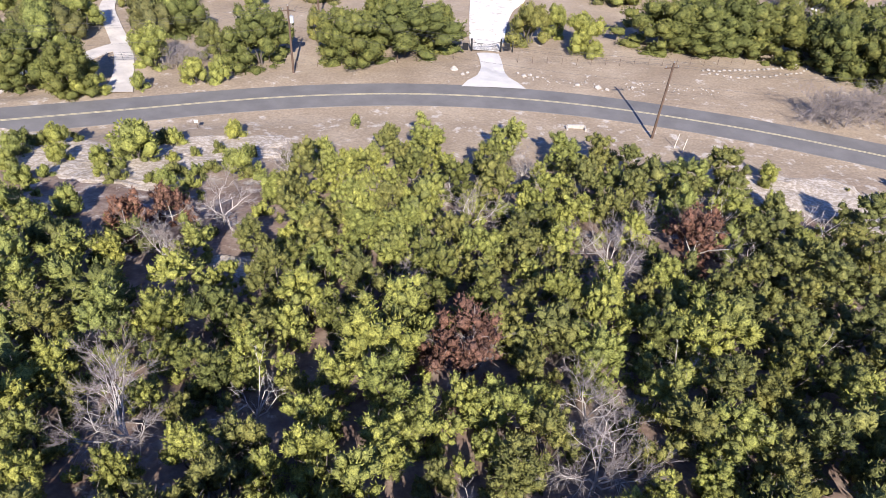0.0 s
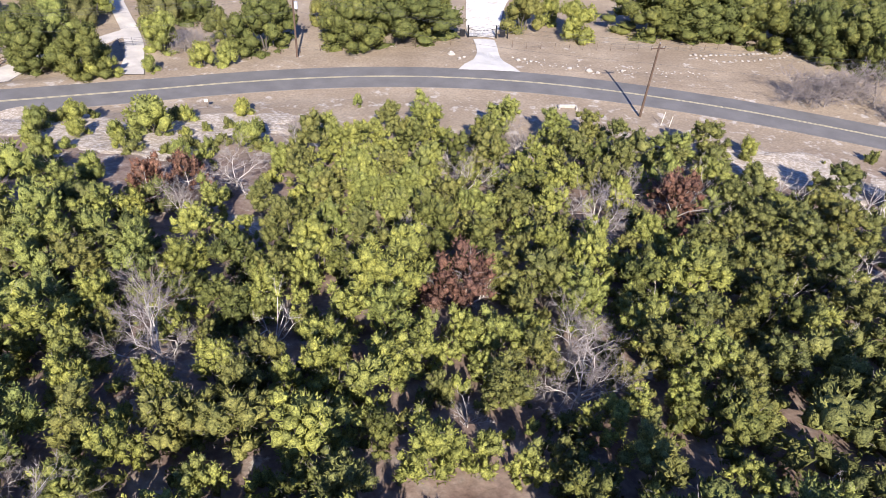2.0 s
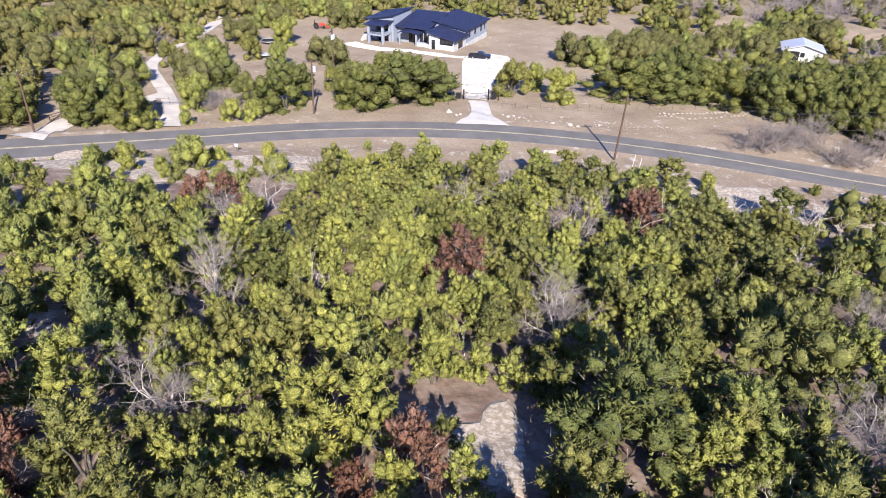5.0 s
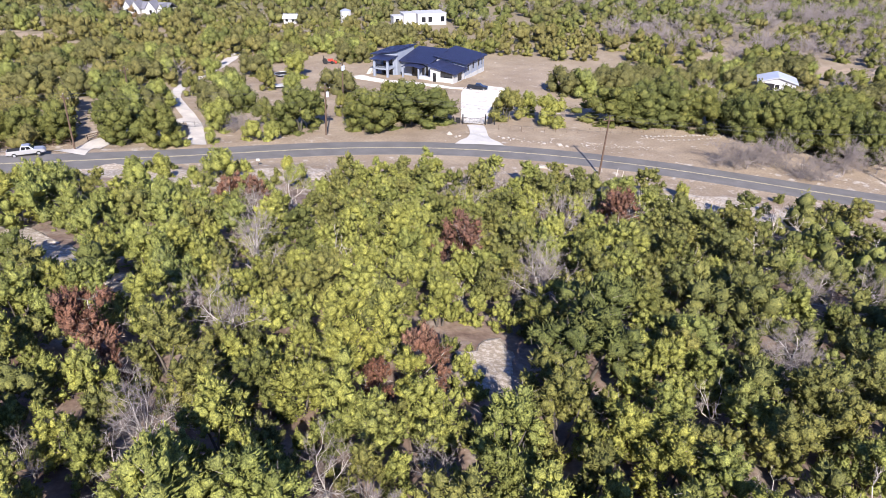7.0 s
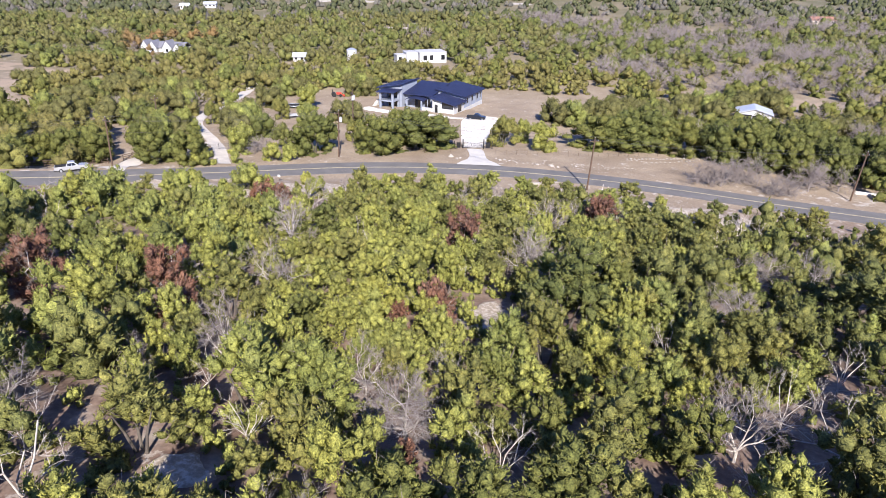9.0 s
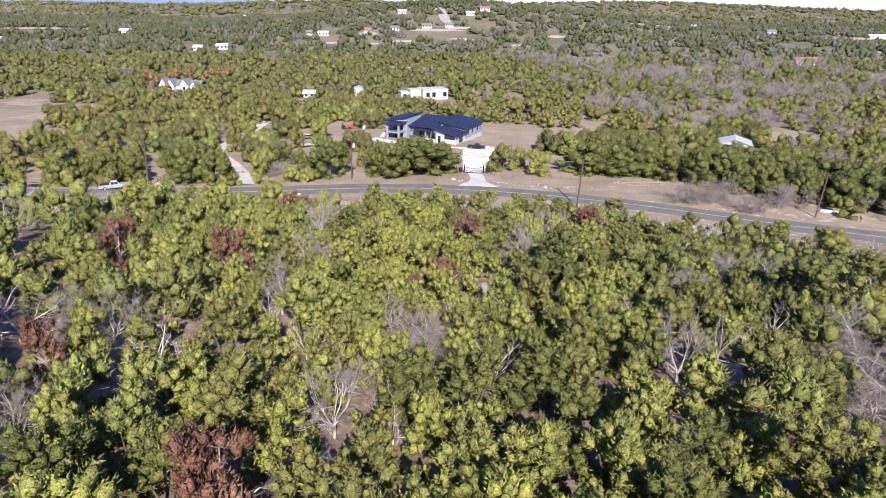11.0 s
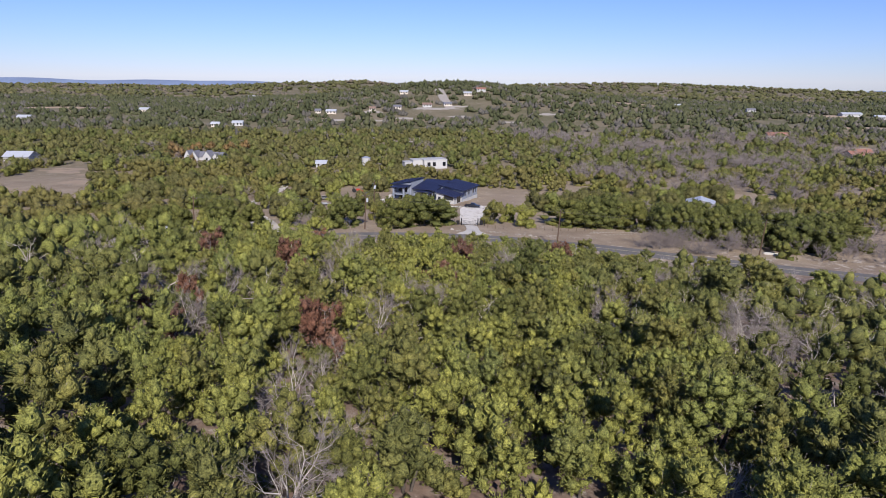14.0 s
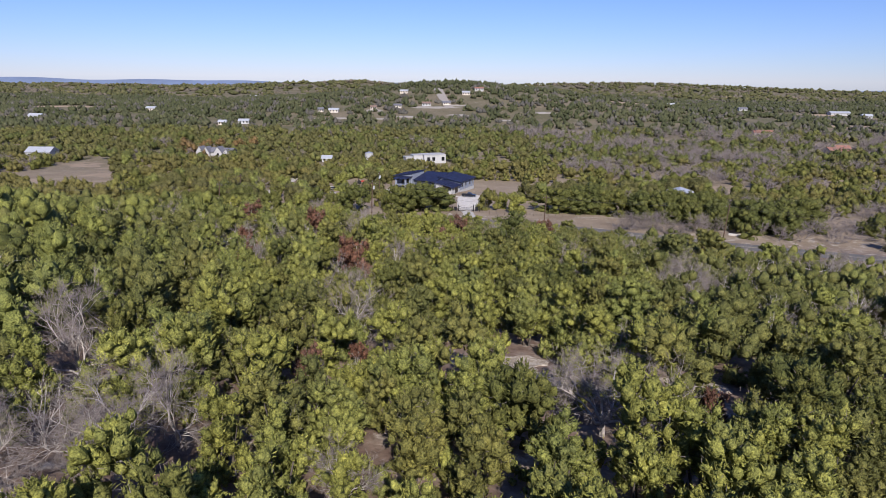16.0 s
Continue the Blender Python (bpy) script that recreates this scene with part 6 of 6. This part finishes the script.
def gable_row_house():
    e = empty("gabled_house", pose(-127, 270, float(land(-127, 270)) - 0.6, 0, 0, -14) @ Matrix.Scale(0.8, 4), "large white house with a row of steep gables", "house")
    part("wall", boxm(-13, -3, -1, 13, 6, 3.4), WHITE, e)
    for s in (-1, 1):
        r = bmesh.new()
        slab(r, [(-13.6, 1.5 + s * 5.2, 3.3), (13.6, 1.5 + s * 5.2, 3.3), (13.6, 1.5, 6.2), (-13.6, 1.5, 6.2)], 0.25)
        part("roof", r, GREYROOF, e)
    for x, w, h in ((-10.3, 5.0, 7.0), (-5.2, 5.0, 6.9), (4.2, 6.2, 7.2), (10.6, 4.6, 5.8)):
        bm = bmesh.new()
        pts = [(x - w / 2, -1.0), (x + w / 2, -1.0), (x + w / 2, 3.3), (x, h), (x - w / 2, 3.3)]
        a, b = [bm.verts.new((px, -5.2, pz)) for px, pz in pts], [bm.verts.new((px, 0.5, pz)) for px, pz in pts]
        bm.faces.new(a)
        bm.faces.new(b[::-1])
        for i in range(5):
            bm.faces.new((a[i], b[i], b[(i + 1) % 5], a[(i + 1) % 5]))
        bmesh.ops.recalc_face_normals(bm, faces=bm.faces)
        g = part("gable", bm, WHITE, e)
        for s in (-1, 1):
            r = bmesh.new()
            slab(r, [(x + s * (w / 2 + 0.4), -5.6, 3.1), (x + s * (w / 2 + 0.4), 1.4, 3.1), (x, 1.4, h + 0.3), (x, -5.6, h + 0.3)], 0.2)
            part("gable_roof", r, GREYROOF, g)
        window(e, x - 0.7, 1.0, x + 0.7, 2.8, -5.2)


gable_row_house()


def flat_white_house():
    e = empty("flat_roofed_house", pose(-8, 243, float(land(-8, 243)), 0, 0, 18), "long white flat-roofed modern house among junipers", "house")
    for x0, x1, y0, h in ((-10, -6, 3, 3.0), (-6, -1, 2, 4.0), (-1, 11, -1, 4.2)):
        part("wall", boxm(x0, y0, -1, x1, 8, h), WHITE, e)
        part("parapet", boxm(x0 - 0.15, y0 - 0.15, h, x1 + 0.15, 8.15, h + 0.3), WHITE, e)
    for x in (0.6, 3.4, 8.6):
        window(e, x, 1.2, x + 1.6, 3.2, -1.0)
    window(e, -9.2, 0.8, -7.6, 2.3, 3.0)


flat_white_house()


def small_things():
    w = empty("water_tank", pose(-38.4, 249, float(land(-38.4, 249))), "tall white water tank with a pale blue cap", "water tank")
    part("tank", tubem((0, 0, -0.5), (0, 0, 4.6), 2.2, 2.2, n=20), WHITE, w)
    part("cap", tubem((0, 0, 4.6), (0, 0, 5.3), 2.3, 0.4, n=20), STUCCO, w)
    gabled("small_white_house", -60.4, 246, 0, 5, 4.5, 2.3, 1.2, WHITE, TINROOF, "small white house with a pale tin roof", windows=2)
    t = empty("flat_trailer", pose(-41.2, 130.4, float(land(-41.2, 130.4)), 0, 0, 20), "white flatbed trailer parked among the junipers", "trailer")
    part("deck", boxm(-2.6, -1.2, 0.65, 2.6, 1.2, 0.8, bevel=0.02), WHITE, t)
    part("drawbar", tubem((2.6, 0, 0.65), (4.0, 0, 0.5), 0.06, 0.06), STEEL, t)
    for y in (-1.25, 1.25):
        for x in (-0.9, 0.1):
            part("wheel", tubem((x, y - 0.1, 0.34), (x, y + 0.1, 0.34), 0.34, 0.34, n=14), RUBBER, t)
    r = empty("trampoline", pose(-42.7, 146.4, float(land(-42.7, 146.4))), "round black trampoline on steel legs", "trampoline")
    part("mat", tubem((0, 0, 0.86), (0, 0, 0.9), 1.75, 1.75, n=24), RUBBER, r)
    bm = bmesh.new()
    for i in range(24):
        a, b = i * math.pi / 12, (i + 1) * math.pi / 12
        tube(bm, (2.0 * math.cos(a), 2.0 * math.sin(a), 0.9), (2.0 * math.cos(b), 2.0 * math.sin(b), 0.9), 0.1, 0.1, 6)
    part("rim", bm, STEEL, r)
    for i in range(4):
        a = i * math.pi / 2 + 0.4
        part("leg", tubem((1.95 * math.cos(a), 1.95 * math.sin(a), -0.2), (1.95 * math.cos(a), 1.95 * math.sin(a), 0.85), 0.04, 0.04), STEEL, r)
    k = empty("tractor", pose(-33.6, 167, float(land(-33.6, 167)), 0, 0, 15), "small red tractor standing on the bare lot", "tractor")
    part("hood", boxm(0.1, -0.4, 0.7, 1.7, 0.4, 1.35, bevel=0.06), REDPAINT, k)
    part("seat", boxm(-0.9, -0.3, 0.9, -0.4, 0.3, 1.3, bevel=0.04), BLACK, k)
    part("roll_bar", boxm(-1.1, -0.6, 0.9, -1.0, 0.6, 2.3), BLACK, k)
    for x, rad in ((-0.7, 0.7), (1.3, 0.45)):
        for y in (-0.75, 0.75):
            part("wheel", tubem((x, y - 0.16, rad), (x, y + 0.16, rad), rad, rad, n=16), RUBBER, k)
    part("bucket", boxm(2.2, -0.8, 0.1, 2.7, 0.8, 0.6, bevel=0.03), REDPAINT, k)
    part("loader_arm", boxm(0.6, -0.62, 0.6, 2.3, -0.52, 0.75), REDPAINT, k)
    part("loader_arm", boxm(0.6, 0.52, 0.6, 2.3, 0.62, 0.75), REDPAINT, k)


small_things()
HILL = [(-97, 511, 14, 8, CREAM, TINROOF), (-110, 517, 8, 6, CREAM, GREYROOF), (-62, 528, 9, 7, CREAM, RUSTROOF), (-39.5, 542, 12, 8, CREAM, GREYROOF), (-12, 560, 14, 8, WHITE, RUSTROOF), (8, 566, 12, 7, CREAM, GREYROOF),
        (-39, 660, 14, 8, CREAM, TINROOF), (30.6, 630, 13, 8, CREAM, TINROOF), (47, 664, 16, 10, WHITE, REDTILE), (-353, 1180, 22, 12, WHITE, TINROOF), (-161, 444, 13, 8, WHITE, TINROOF), (-176, 436, 10, 6, CREAM, TINROOF)]
for x, y, w, d, wall, roof in HILL:
    gabled("hill_house", x, y, 8 * math.sin(x), w * 0.62, d * 0.62, 2.6, 1.3, wall, roof, "pale house with a pitched roof on the far hillside")
PLAIN = [(246, 394, 22, 12, CREAM, REDTILE), (244, 298, 17, 13, CREAM, REDTILE), (254, 309, 14, 9, WHITE, REDTILE), (480, 682, 34, 14, WHITE, TINROOF), (490, 646, 16, 9, WHITE, TINROOF), (-389, 540, 18, 9, WHITE, TINROOF), (400, 760, 16, 8, WHITE, GREYROOF), (-320, 640, 16, 9, CREAM, TINROOF), (330, 830, 15, 8, WHITE, TINROOF)]
for x, y, w, d, wall, roof in PLAIN:
    gabled("ranch_house", x, y, 6 * math.sin(y), w * 0.68, d * 0.68, 2.8, 1.7, wall, roof, "low ranch house with a pitched roof among far woods")


# ---- the last ridge, far off across the plain ----
def distant_ridge():
    xs = np.linspace(-3000, 3000, 101)
    top = 12 + 6 * np.sin(xs / 520) + 5 * np.sin(xs / 230 + 1) + 3 * np.sin(xs / 100) - 20 * np.clip((xs + 100) / 500, 0, 1)
    v = np.concatenate([np.stack([xs, np.full_like(xs, 3600.0), np.full_like(xs, -60.0)], 1), np.stack([xs, np.full_like(xs, 3850.0), top], 1), np.stack([xs, np.full_like(xs, 4300.0), np.full_like(xs, -60.0)], 1)])
    n, f = len(xs), []
    for r in (0, n):
        for i in range(n - 1):
            f += [(r + i, r + i + 1, r + n + i + 1), (r + i, r + n + i + 1, r + n + i)]
    # the blue of aerial haze is put straight into the ridge's base colour
    ridge = plain("haze_blue_distance", (0.20, 0.26, 0.38), 1.0, vary=0.12, scale=0.004, fine=0.02)
    tagged(new("backdrop", np_mesh("backdrop", v, np.array(f), [ridge])), "low ridge at the very horizon, tinted blue for haze", "ridge", kind="structure")


distant_ridge()
